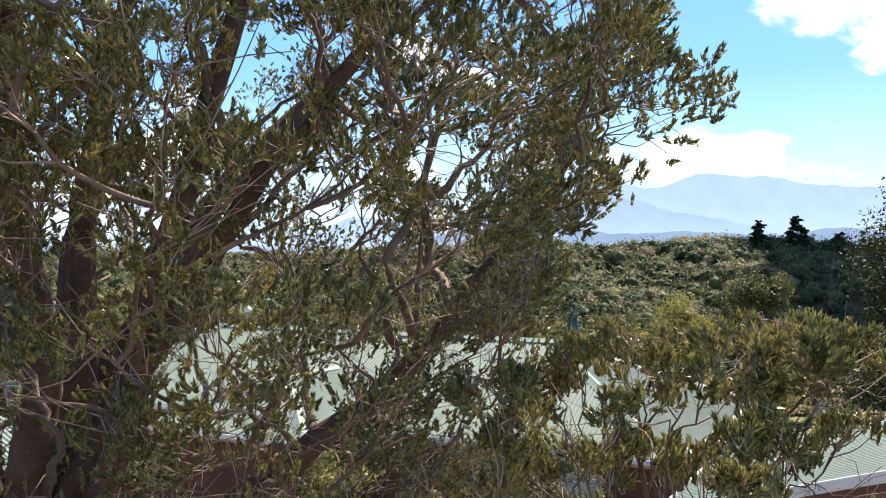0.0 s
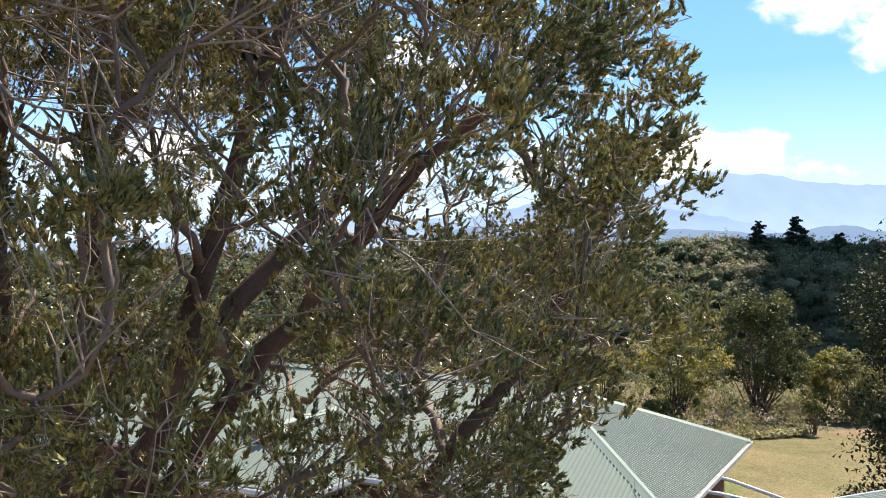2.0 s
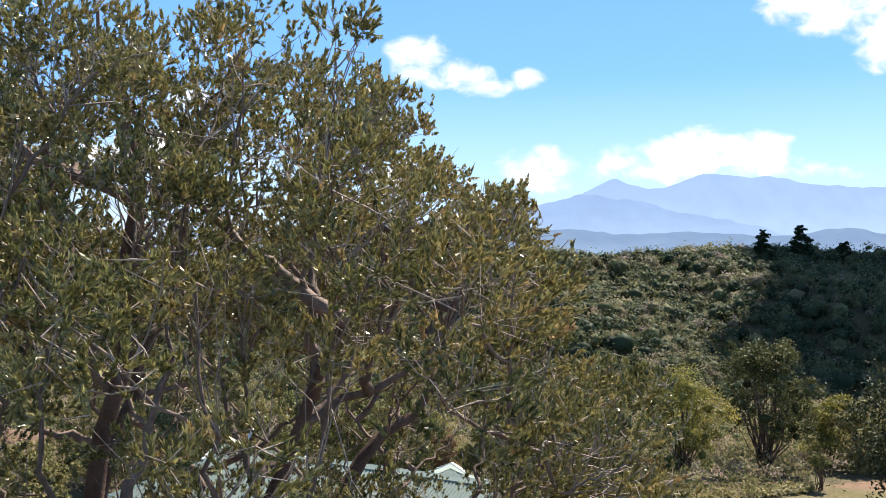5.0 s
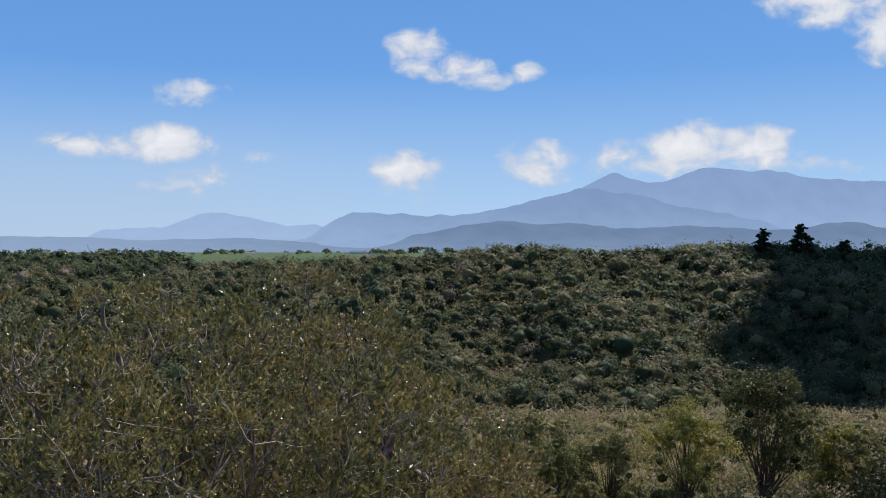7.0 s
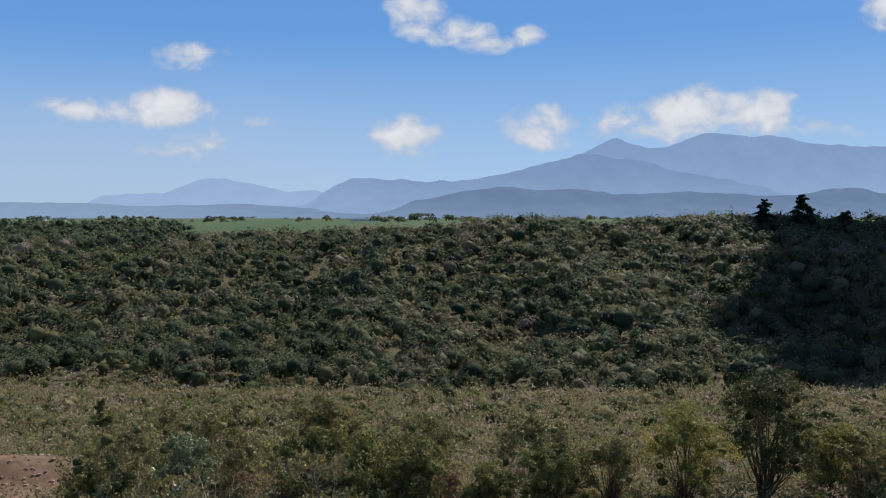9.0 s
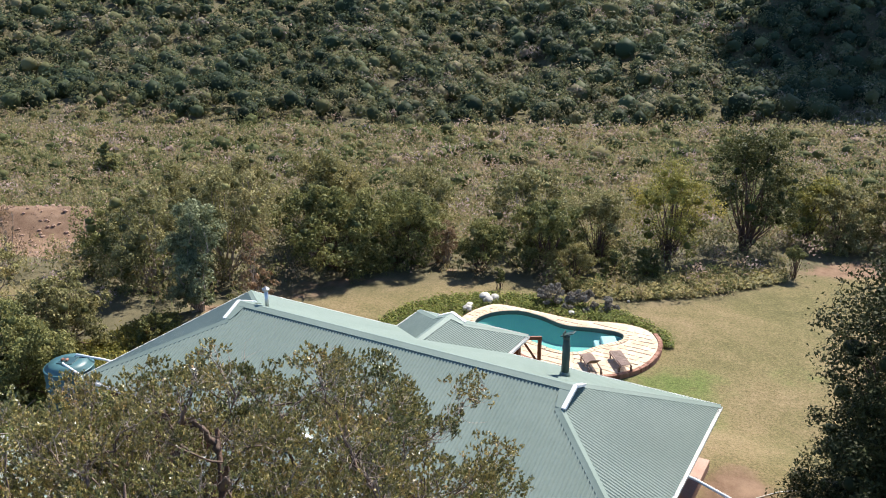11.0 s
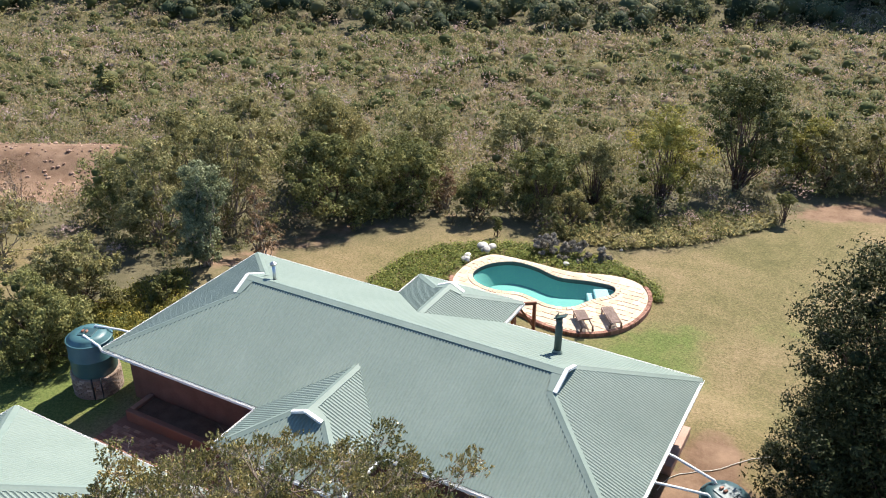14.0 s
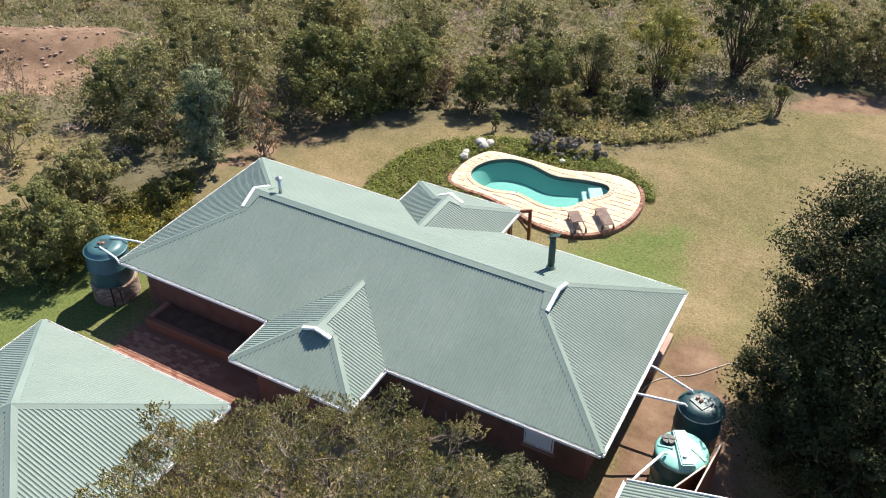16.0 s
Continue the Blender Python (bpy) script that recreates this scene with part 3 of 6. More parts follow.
def hip_roof(parent, L, W, inset, gap_s=None, gap_n=None):
    """Main roof: eaves on a rectangle, ridge along x, a gablet at each end. gaps: valleys of the cross roofs (x0, x1, apex x, depth)."""
    cosp = 1 / math.sqrt(1 + PITCH * PITCH)
    k = 1 / cosp  # slope length for each metre of plan
    half = W / 2
    top = EAVE + half * PITCH

    def plan_hi(s):
        if s < inset:
            return s if s < half else half
        if s > L - inset:
            return min(L - s, half)
        return half

    def plan_lo(gap):
        def fn(s):
            if gap is None or not gap[0] < s < gap[1]:
                return 0.0
            x0, x1, xa, d = gap
            return d * ((s - x0) / (xa - x0) if s < xa else (x1 - s) / (x1 - xa))
        return fn

    for side, gap in ((0, gap_s), (1, gap_n)):
        lo = plan_lo(gap)
        o = (0, 0, EAVE) if side == 0 else (0, W, EAVE)
        up = (0, cosp, PITCH * cosp) if side == 0 else (0, -cosp, PITCH * cosp)
        sheet("roof_slope", o, (1, 0, 0), up, lambda s: lo(s) * k, lambda s: plan_hi(s) * k, (0.0, L), parent, label="ribbed grey-green steel roof slope")
    for side in (0, 1):
        o = (0, 0, EAVE) if side == 0 else (L, 0, EAVE)
        up = (cosp, 0, PITCH * cosp) if side == 0 else (-cosp, 0, PITCH * cosp)
        sheet("roof_slope", o, (0, 1, 0), up, lambda s: 0.0, lambda s: min(s, W - s, inset) * k, (0.0, W), parent, label="ribbed hip end of the steel roof")
        x = inset if side == 0 else L - inset
        sx = 0 if side == 0 else L
        zi = EAVE + inset * PITCH
        for y in (0, W):
            yi = inset if y == 0 else W - inset
            cap("hip_cap", (sx, y, EAVE), (x, yi, zi), M["cap"], parent)
        gablet((x, half, top), half - inset, (-1 if side == 0 else 1, 0, 0), parent)
    cap("ridge_cap", (inset - 0.1, half, top), (L - inset + 0.1, half, top), M["cap"], parent, 0.5)
    return top


def cross_roof(parent, x0, x1, y_eave, y_main, apex_y, inset, side):
    """A cross wing's roof that runs out of the main slope. side: -1 south, 1 north."""
    cosp = 1 / math.sqrt(1 + PITCH * PITCH)
    k = 1 / cosp
    half = (x1 - x0) / 2
    xm = (x0 + x1) / 2
    top = EAVE + half * PITCH
    depth = abs(y_main - y_eave)
    for s_, sx in ((-1, x0), (1, x1)):
        up = (-s_ * cosp, 0, PITCH * cosp)
        run = abs(apex_y - y_main)

        def hi(q):
            return min(half, q if q < inset else half) * k

        def lo(q):
            return 0.0 if q <= depth else half * (q - depth) / run * k

        sheet("roof_slope", (sx, y_eave, EAVE), (0, -side, 0), up, lo, hi, (0.0, depth + run), parent, label="ribbed slope of the cross roof")
        xi = sx - s_ * inset
        cap("hip_cap", (sx, y_eave, EAVE), (xi, y_eave - side * inset, EAVE + inset * PITCH), M["cap"], parent)
        cap("valley", (sx, y_main, EAVE), (xm, apex_y, top), M["cap"], parent, 0.2, -0.0, 0.01)
    sheet("roof_slope", (x0, y_eave, EAVE), (1, 0, 0), (0, -side * cosp, PITCH * cosp), lambda q: 0.0, lambda q: min(q, 2 * half - q, inset) * k, (0.0, 2 * half), parent, label="ribbed hip end of the cross roof")
    cap("ridge_cap", (xm, apex_y, top), (xm, y_eave - side * (inset - 0.1), top), M["cap"], parent, 0.36)
    gablet((xm, y_eave - side * inset, top), half - inset, (0, side, 0), parent)


def build_house():
    h = thing("house", "long brick house with a grey-green ribbed steel roof", "house")
    L, W = 22.0, 9.76
    hip_roof(h, L, W, 4.0, (8.1, 13.5, 10.8, 2.75), (8.2, 13.5, 10.85, 2.75))
    cross_roof(h, 8.1, 13.5, -2.4, 0.0, 2.75, 2.1, -1)
    cross_roof(h, 8.2, 13.5, 11.75, 9.76, 7.0, 2.05, 1)
    for a, b, o in (((0, 0, EAVE), (8.1, 0, EAVE), (0, -1, 0)), ((13.5, 0, EAVE), (L, 0, EAVE), (0, -1, 0)), ((0, W, EAVE), (8.2, W, EAVE), (0, 1, 0)), ((13.5, W, EAVE), (L, W, EAVE), (0, 1, 0)),
                    ((0, 0, EAVE), (0, W, EAVE), (-1, 0, 0)), ((L, 0, EAVE), (L, W, EAVE), (1, 0, 0)), ((8.1, -2.4, EAVE), (13.5, -2.4, EAVE), (0, -1, 0)), ((8.1, -2.4, EAVE), (8.1, 0, EAVE), (-1, 0, 0)),
                    ((13.5, -2.4, EAVE), (13.5, 0, EAVE), (1, 0, 0)), ((8.2, 11.75, EAVE), (13.5, 11.75, EAVE), (0, 1, 0)), ((8.2, 11.75, EAVE), (8.2, W, EAVE), (-1, 0, 0)), ((13.5, 11.75, EAVE), (13.5, W, EAVE), (1, 0, 0))):
        gutter(a, b, o, h)
    s, t = 0.65, 0.24
    z0 = -1.3
    for lo, hi in (((s, s, z0), (L - s, s + t, EAVE - 0.12)), ((s, W - s - t, z0), (L - s, W - s, EAVE - 0.12)), ((s, s + t, z0), (s + t, W - s - t, EAVE - 0.12)), ((L - s - t, s + t, z0), (L - s, W - s - t, EAVE - 0.12)),
                   ((8.7, -1.8, z0), (8.94, s, EAVE - 0.12)), ((12.66, -1.8, z0), (12.9, s, EAVE - 0.12)), ((8.94, -1.8, z0), (12.66, -1.56, EAVE - 0.12))):
        part("wall", box(lo, hi), M["wall"], h, "red-brown brick wall")
    part("soffit", box((0.02, 0.02, EAVE - 0.1), (L - 0.02, W - 0.02, EAVE - 0.06)), M["white"], h, "white eaves soffit")
    part("soffit", box((8.14, -2.36, EAVE - 0.1), (13.46, 0.0, EAVE - 0.062)), M["white"], h)
    part("soffit", box((8.24, W, EAVE - 0.1), (13.46, 11.7, EAVE - 0.062)), M["white"], h)
    window_in(h, 18.95, 20.1, s, 0.9, 2.15, -1, "white framed window with a pale blind drawn")
    part("blind", box((19.02, s - 0.075, 1.0), (20.03, s - 0.062, 2.1)), M["white"], h, "pale drawn blind behind the window")
    for x0, x1 in ((1.8, 3.8), (5.2, 7.2), (15.0, 17.4), (18.4, 20.6)):
        window_in(h, x0, x1, W - s, 0.3, 2.15, 1)
    # posts of the north veranda
    for x in (8.5, 13.2):
        part("post", box((x - 0.07, 11.35, -1.3), (x + 0.07, 11.49, EAVE - 0.1), 0.01), M["wood"], h)
    # slim flue by the west end of the ridge
    fl = part("flue_pipe", lathe([(0.075, 4.2), (0.075, 5.22)], 14, None, Matrix.Translation((4.78, 5.4, 0))), M["steel"], h, "thin galvanised flue pipe", True)
    part("cowl", lathe([(0.09, 5.16), (0.15, 5.2), (0.15, 5.27), (0.03, 5.36)], 16, None, Matrix.Translation((4.78, 5.4, 0))), M["steel"], fl)
    # dark chimney on the north slope
    ch = part("chimney", lathe([(0.14, 3.55), (0.14, 5.0), (0.12, 5.04), (0.12, 5.24)], 20, None, Matrix.Translation((17.03, 7.02, 0))), M["chimney"], h, "dark green round chimney flue", True)
    bm = bmesh.new()
    lathe([(0.11, 5.2), (0.12, 5.36)], 18, bm, Matrix.Translation((17.03, 7.02, 0)))
    add_box(bm, (-0.26, -0.14, 0), (0.26, 0.14, 0.03), Matrix.Translation((17.08, 7.02, 5.44)) @ Matrix.Rotation(radians(-24), 4, "Y"), 0.008)
    add_box(bm, (-0.02, -0.13, -0.1), (0.0, 0.13, 0.14), Matrix.Translation((16.94, 7.02, 5.38)), 0.005)
    part("cowl", bm, M["chimney"], ch, "tilted wind cowl")
    part("flashing", lathe([(0.21, 3.72), (0.19, 3.9), (0.145, 3.98)], 18, None, Matrix.Translation((17.03, 7.02, 0))), M["cap"], ch)
    return h


house = build_house()

# ---- outbuildings, tanks, pool ----
def smooth_loop(ctrl, per=8):
    """A closed Catmull-Rom curve through a few points of the plan."""
    c = np.array(ctrl, float)
    n = len(c)
    out = []
    for i in range(n):
        p0, p1, p2, p3 = c[i - 1], c[i], c[(i + 1) % n], c[(i + 2) % n]
        for t in np.arange(per) / per:
            out.append(0.5 * (2 * p1 + (p2 - p0) * t + (2 * p0 - 5 * p1 + 4 * p2 - p3) * t * t + (3 * p1 - p0 - 3 * p2 + p3) * t ** 3))
    return np.array(out)


def shrink(loop, d):
    """The loop moved inwards by d (negative: outwards); the loop runs clockwise or not."""
    t = np.roll(loop, -1, 0) - np.roll(loop, 1, 0)
    n = np.stack([-t[:, 1], t[:, 0]], 1)
    n /= np.linalg.norm(n, axis=1, keepdims=True)
    area = np.sum(loop[:, 0] * np.roll(loop[:, 1], -1) - loop[:, 1] * np.roll(loop[:, 0], -1))
    return loop + n * d * (1 if area > 0 else -1)


def slab(outer, z0, z1, hole=None):
    """An upright-sided slab with an outline, and perhaps a hole of as many points."""
    bm = bmesh.new()
    if hole is None:
        a = [bm.verts.new((x, y, z0)) for x, y in outer]
        b = [bm.verts.new((x, y, z1)) for x, y in outer]
        n = len(a)
        for i in range(n):
            bm.faces.new((a[i], a[(i + 1) % n], b[(i + 1) % n], b[i]))
        bm.faces.new(b), bm.faces.new(list(reversed(a)))
    else:
        rings = [[bm.verts.new((x, y, z)) for x, y in lp] for lp, z in ((outer, z0), (outer, z1), (hole, z1), (hole, z0))]
        n = len(outer)
        for r, s in zip(rings, rings[1:] + rings[:1]):
            for i in range(n):
                bm.faces.new((r[i], r[(i + 1) % n], s[(i + 1) % n], s[i]))
    return bm


DECK_Z = -1.05
POOL = smooth_loop([(7.25, 19.2), (7.6, 20.5), (8.7, 21.4), (10.1, 21.4), (11.7, 20.95), (13.4, 21.35), (14.7, 21.4), (14.95, 20.6), (14.2, 19.5), (13.5, 18.25), (12.3, 17.9), (10.6, 18.3), (9.2, 17.95), (7.9, 18.25)])
DECK = smooth_loop([(6.5, 17.6), (6.2, 19.3), (6.5, 20.9), (7.3, 21.95), (9.6, 22.15), (12.0, 22.15), (14.2, 22.85), (15.8, 22.7), (16.8, 21.6), (17.15, 20.0), (16.9, 18.2), (16.0, 16.75), (14.6, 15.9), (12.9, 15.85), (11.4, 16.35), (9.3, 17.0), (7.6, 17.1)])
BED = smooth_loop([(3.0, 14.2), (2.6, 17.6), (3.3, 20.6), (5.7, 23.2), (8.6, 24.4), (12.6, 25.0), (15.4, 24.0), (16.9, 22.6), (17.3, 21.2), (15.5, 20.5), (12.0, 20.0), (8.5, 19.0), (9.0, 17.0), (7.4, 14.6), (5.0, 13.4)])


def water_material():
    m = bpy.data.materials.new("pool_water")
    m.use_nodes = True
    n = Nodes(m.node_tree)
    p = place(n)
    wav = n.put("ShaderNodeBump", {"Strength": 0.12, "Distance": 0.03, "Height": n.noise(p, 5.0, 3.0)}).outputs[0]
    see = n.put("ShaderNodeBsdfTransparent", {0: (0.80, 0.97, 0.97, 1)})
    gloss = n.put("ShaderNodeBsdfGlossy", {"Roughness": 0.03, "Normal": wav})
    f = n.put("ShaderNodeFresnel", {0: 1.33, "Normal": wav}).outputs[0]
    n.put("ShaderNodeOutputMaterial", {0: n.put("ShaderNodeMixShader", {0: f, 1: see.outputs[0], 2: gloss.outputs[0]}).outputs[0]})
    return m


M["water"] = water_material()
M["pool_shell"] = speckled("turquoise_pool_plaster", (0.115, 0.335, 0.315), (0.19, 0.415, 0.36), 0.3, 4.0, 0.7, 0.0, 0.3, 0.1)
M["pool_step"] = speckled("pale_pool_step", (0.30, 0.46, 0.50), (0.40, 0.56, 0.60), 1.0, 8.0, 0.7)
M["pool_band"] = speckled("dark_waterline_tile", (0.03, 0.045, 0.05), (0.07, 0.09, 0.10), 3.0, 14.0, 0.4)


def build_pool():
    t = thing("swimming_pool", "kidney-shaped turquoise swimming pool with pale stone surround", "swimming pool")
    # the shell: a sloping floor and walls
    bm = bmesh.new()
    n = len(POOL)
    top = [bm.verts.new((x, y, DECK_Z - 0.22)) for x, y in POOL]
    low = [bm.verts.new((x, y, DECK_Z - 0.75 - 0.45 * (15 - x) / 8)) for x, y in shrink(POOL, 0.62)]
    for i in range(n):
        bm.faces.new((top[i], top[(i + 1) % n], low[(i + 1) % n], low[i]))
    bm.faces.new(low)
    part("shell", bm, M["pool_shell"], t, "turquoise plastered pool shell")
    part("waterline_band", slab(shrink(POOL, -0.02), DECK_Z - 0.24, DECK_Z - 0.015, shrink(POOL, 0.03)), M["pool_band"], t, "dark band of waterline tiles")
    bm = bmesh.new()
    bm.faces.new([bm.verts.new((x, y, DECK_Z - 0.13)) for x, y in shrink(POOL, 0.025)])
    bm.normal_update()
    if bm.faces[:][0].normal.z < 0:
        bmesh.ops.reverse_faces(bm, faces=bm.faces)
    water = part("water", bm, M["water"], t, "still clear turquoise water")
    water.visible_shadow = False
    for k, (x0, x1, h) in enumerate(((13.95, 14.75, 0.2), (13.6, 13.95, 0.45))):
        m = pose(14.2, 20.55, 0, 0, 0, 28)
        b2 = bmesh.new()
        add_box(b2, (x0 - 14.2, -0.62, DECK_Z - 1.2), (x1 - 14.2, 0.62, DECK_Z - h), m, 0.05)
        part("step", b2, M["pool_step"], t, "pale underwater step")
    part("deck_bed", slab(resample(shrink(DECK, 0.24), 120), DECK_Z - 0.35, DECK_Z - 0.02, resample(shrink(POOL, -0.04), 120)), M["sand_joint"], t, "sandy joints of the pool surround")
    return t


def resample(loop, n):
    """n points spread evenly by angle round the loop's middle, so that two loops match up."""
    d = np.linalg.norm(np.roll(loop, -1, 0) - loop, axis=1)
    s = np.concatenate([[0], np.cumsum(d)])
    c = np.vstack([loop, loop[:1]])
    q = np.linspace(0, s[-1], n, endpoint=False)
    out = np.stack([np.interp(q, s, c[:, 0]), np.interp(q, s, c[:, 1])], 1)
    area = np.sum(out[:, 0] * np.roll(out[:, 1], -1) - out[:, 1] * np.roll(out[:, 0], -1))
    if area < 0:
        out = out[::-1]
    k = np.argmin(np.arctan2(out[:, 1] - 19.5, out[:, 0] - 11.3))
    return np.roll(out, -k, 0)


pool = build_pool()


def build_tank(name, label, at, r, h, body, lid, base=0.0, turn=0.0, vents=True):
    t = thing(name, label, "water tank", (at[0], at[1], base), turn, "rainwater tanks")
    prof = [(r * 0.96, 0.0), (r, 0.06), (r, h * 0.42), (r * 1.025, h * 0.44), (r * 1.025, h * 0.47), (r, h * 0.49), (r, h * 0.86), (r * 0.97, h * 0.90), (r * 0.82, h * 0.955), (r * 0.80, h * 0.985), (r * 0.45, h), (0.02, h)]
    part("body", lathe(prof, 40), body, t, smooth=True)
    part("lid", box((-0.34, -0.30, h - 0.01), (0.30, 0.32, h + 0.035), 0.015), lid, t, "square dark lid plate")
    for k in (-1, 1):
        part("handle", box((-0.12 + k * 0.09 - 0.05, -0.10, h + 0.03), (-0.12 + k * 0.09 + 0.05, 0.06, h + 0.12), 0.02), M["brick"], t, "small reddish fitting")
    for z in (h * 0.45, h * 0.88):
        part("rib", lathe([(r * 1.0, z - 0.03), (r * 1.035, z - 0.012), (r * 1.035, z + 0.012), (r * 1.0, z + 0.03)], 40), body, t, smooth=True)
    return t


def build_tanks():
    tw = build_tank("water_tank", "blue-green plastic rainwater tank on a round brick stand", (-1.32, 0.42), 0.93, 1.78, M["tank_blue"], M["tank_dark"], 0.95, 20)
    st = thing("tank_stand", "round grey-brown brick stand under a water tank", "tank stand", (-1.32, 0.42, 0))
    part("core", lathe([(0.97, -0.1), (0.97, 0.945)], 40), M["mortar"], st)
    for row in range(9):
        for i in range(24):
            a = 2 * math.pi * (i + 0.5 * (row % 2)) / 24
            made.append(("brick", st, Matrix.Translation((math.cos(a) * 0.99, math.sin(a) * 0.99, 0.05 + row * 0.104)) @ Matrix.Rotation(a, 4, "Z"), "stand"))
    te = build_tank("water_tank", "dark teal plastic rainwater tank beside the house", (24.24, 4.5), 0.84, 2.05, M["tank_dark"], M["tank_dark"], 0.0, -30)
    tg = thing("water_tank", "deep green plastic tank with a bright mint top", "water tank", (24.24, 2.12, 0), 0, "rainwater tanks")
    part("body", lathe([(0.88, 0.0), (0.92, 0.05), (0.92, 0.6), (0.94, 0.63), (0.92, 0.66), (0.92, 1.2), (0.94, 1.23), (0.92, 1.26), (0.92, 1.72), (0.9, 1.78)], 40), M["tank_green"], tg, smooth=True)
    top = part("top", lathe([(0.93, 1.74), (0.935, 1.80), (0.90, 1.86), (0.84, 1.90), (0.5, 1.95), (0.02, 1.96)], 40), M["tank_mint"], tg, "bright mint green moulded top", True)
    # a raised band across the top and two low side ribs
    bm = bmesh.new()
    band = pose(0.02, 0, 0, 0, 0, 118)
    vs = [bm.verts.new(band @ Vector((x, y, z))) for x, y, z in ((-0.84, -0.3, 1.86), (0.84, -0.3, 1.86), (0.84, 0.3, 1.86), (-0.84, 0.3, 1.86), (-0.78, -0.22, 2.08), (0.78, -0.22, 2.08), (0.78, 0.22, 2.08), (-0.78, 0.22, 2.08))]
    for q in ((3, 2, 1, 0), (4, 5, 6, 7), (0, 1, 5, 4), (1, 2, 6, 5), (2, 3, 7, 6), (3, 0, 4, 7)):
        bm.faces.new([vs[i] for i in q])
    bmesh.ops.bevel(bm, geom=list(bm.edges), offset=0.035, segments=2, affect="EDGES")
    part("raised_band", bm, M["tank_mint"], top)
    for a, b in (((0.28, 0.15), (0.85, -0.12)), ((-0.28, -0.15), (-0.82, -0.2))):
        part("moulded_rib", beam((*a, 1.97), (*b, 1.9), 0.1, 0.07, 0.02), M["tank_mint"], top)
    lid = part("cap", lathe([(0.23, 1.9), (0.25, 1.92), (0.25, 2.03), (0.22, 2.06)], 24, None, Matrix.Translation((-0.55, 0.14, 0))), M["black"], tg, "round black screw cap with a raised cross")
    for turn_ in (20, 110):
        bm = bmesh.new()
        add_box(bm, (-0.2, -0.025, 2.055), (0.2, 0.025, 2.085), pose(-0.55, 0.14, 0, 0, 0, turn_), 0.006)
        part("grip", bm, M["black"], lid)
    part("spigot", lathe([(0.07, 1.95), (0.07, 2.14), (0.05, 2.16)], 12, None, Matrix.Translation((0.18, -0.42, 0))), M["white"], tg)
    for label, pts in (("white downpipe from the eaves to the tank", [(22.05, 5.0, 2.47), (22.35, 4.97, 2.44), (23.75, 4.81, 2.14), (23.85, 4.8, 1.98)]), ("white downpipe from the eaves to the tank", [(22.05, 3.35, 2.47), (22.35, 3.45, 2.44), (23.72, 4.02, 2.14), (23.83, 4.08, 1.98)]),
                       ("white downpipe from the roof corner to the tank", [(0.0, -0.05, 2.48), (-0.3, 0.05, 2.6), (-1.25, 0.12, 2.78), (-1.3, 0.15, 2.7)]), ("white overflow pipe from the west eaves", [(0.1, 1.55, 2.5), (-0.4, 1.35, 2.62), (-1.35, 0.85, 2.82), (-1.4, 0.8, 2.7)]),
                       ("white pipe from the shed roof to the tank", [(23.3, -0.8, 2.9), (23.4, -0.3, 2.78), (23.75, 1.4, 2.24), (23.82, 1.62, 2.0)])):
        tagged(part("downpipe", tube(pts, 0.05, 10), M["white"], None, "", True), label, "pipe", "downpipes")
    for k in (0.25, 0.42):
        tagged(part("standpipe", tube([(-1.32 + 0.97 * math.cos(-k * 2), 0.42 + 1.02 * math.sin(-k * 2) - 0.03, 0.0), (-1.32 + 1.0 * math.cos(-k * 2), 0.42 + 1.04 * math.sin(-k * 2) - 0.03, 1.05)], 0.035, 8), M["black"], None, "", True), "thin dark pipe down the brick stand", "pipe")


made = []
M["soil"] = speckled("dark_garden_soil", (0.09, 0.052, 0.036), (0.18, 0.11, 0.08), 2.0, 20.0, 0.95, 0.0, 0.2, 0.6)
build_tanks()


def build_garage():
    g = thing("garage", "square outbuilding with a pyramid roof of green steel", "outbuilding", (0.2, -13.7, 0))
    S = 9.4
    cosp = 1 / math.sqrt(1 + PITCH * PITCH)
    for o, al, up in (((0, 0), (1, 0, 0), (0, 1)), ((0, S), (1, 0, 0), (0, -1)), ((0, 0), (0, 1, 0), (1, 0)), ((S, 0), (0, 1, 0), (-1, 0))):
        sheet("roof_slope", (o[0], o[1], EAVE), al, (up[0] * cosp, up[1] * cosp, PITCH * cosp), lambda s: 0.0, lambda s: min(s, S - s) / cosp, (0.0, S), g, label="ribbed green steel roof slope")
    for x, y in ((0, 0), (S, 0), (S, S), (0, S)):
        cap("hip_cap", (x, y, EAVE), (S / 2, S / 2, EAVE + S / 2 * PITCH), M["cap"], g, 0.4)
    for a, b, o in (((0, 0), (S, 0), (0, -1)), ((S, 0), (S, S), (1, 0)), ((S, S), (0, S), (0, 1)), ((0, S), (0, 0), (-1, 0))):
        gutter((*a, EAVE), (*b, EAVE), (*o, 0), g)
    for lo, hi in (((0.5, 0.5), (8.9, 0.74)), ((0.5, 8.66), (8.9, 8.9)), ((0.5, 0.74), (0.74, 8.66)), ((8.66, 0.74), (8.9, 8.66))):
        part("wall", box((*lo, -0.1), (*hi, EAVE - 0.1)), M["wall"], g, "red-brown brick wall")
    part("soffit", box((0.02, 0.02, EAVE - 0.1), (S - 0.02, S - 0.02, EAVE - 0.06)), M["white"], g)


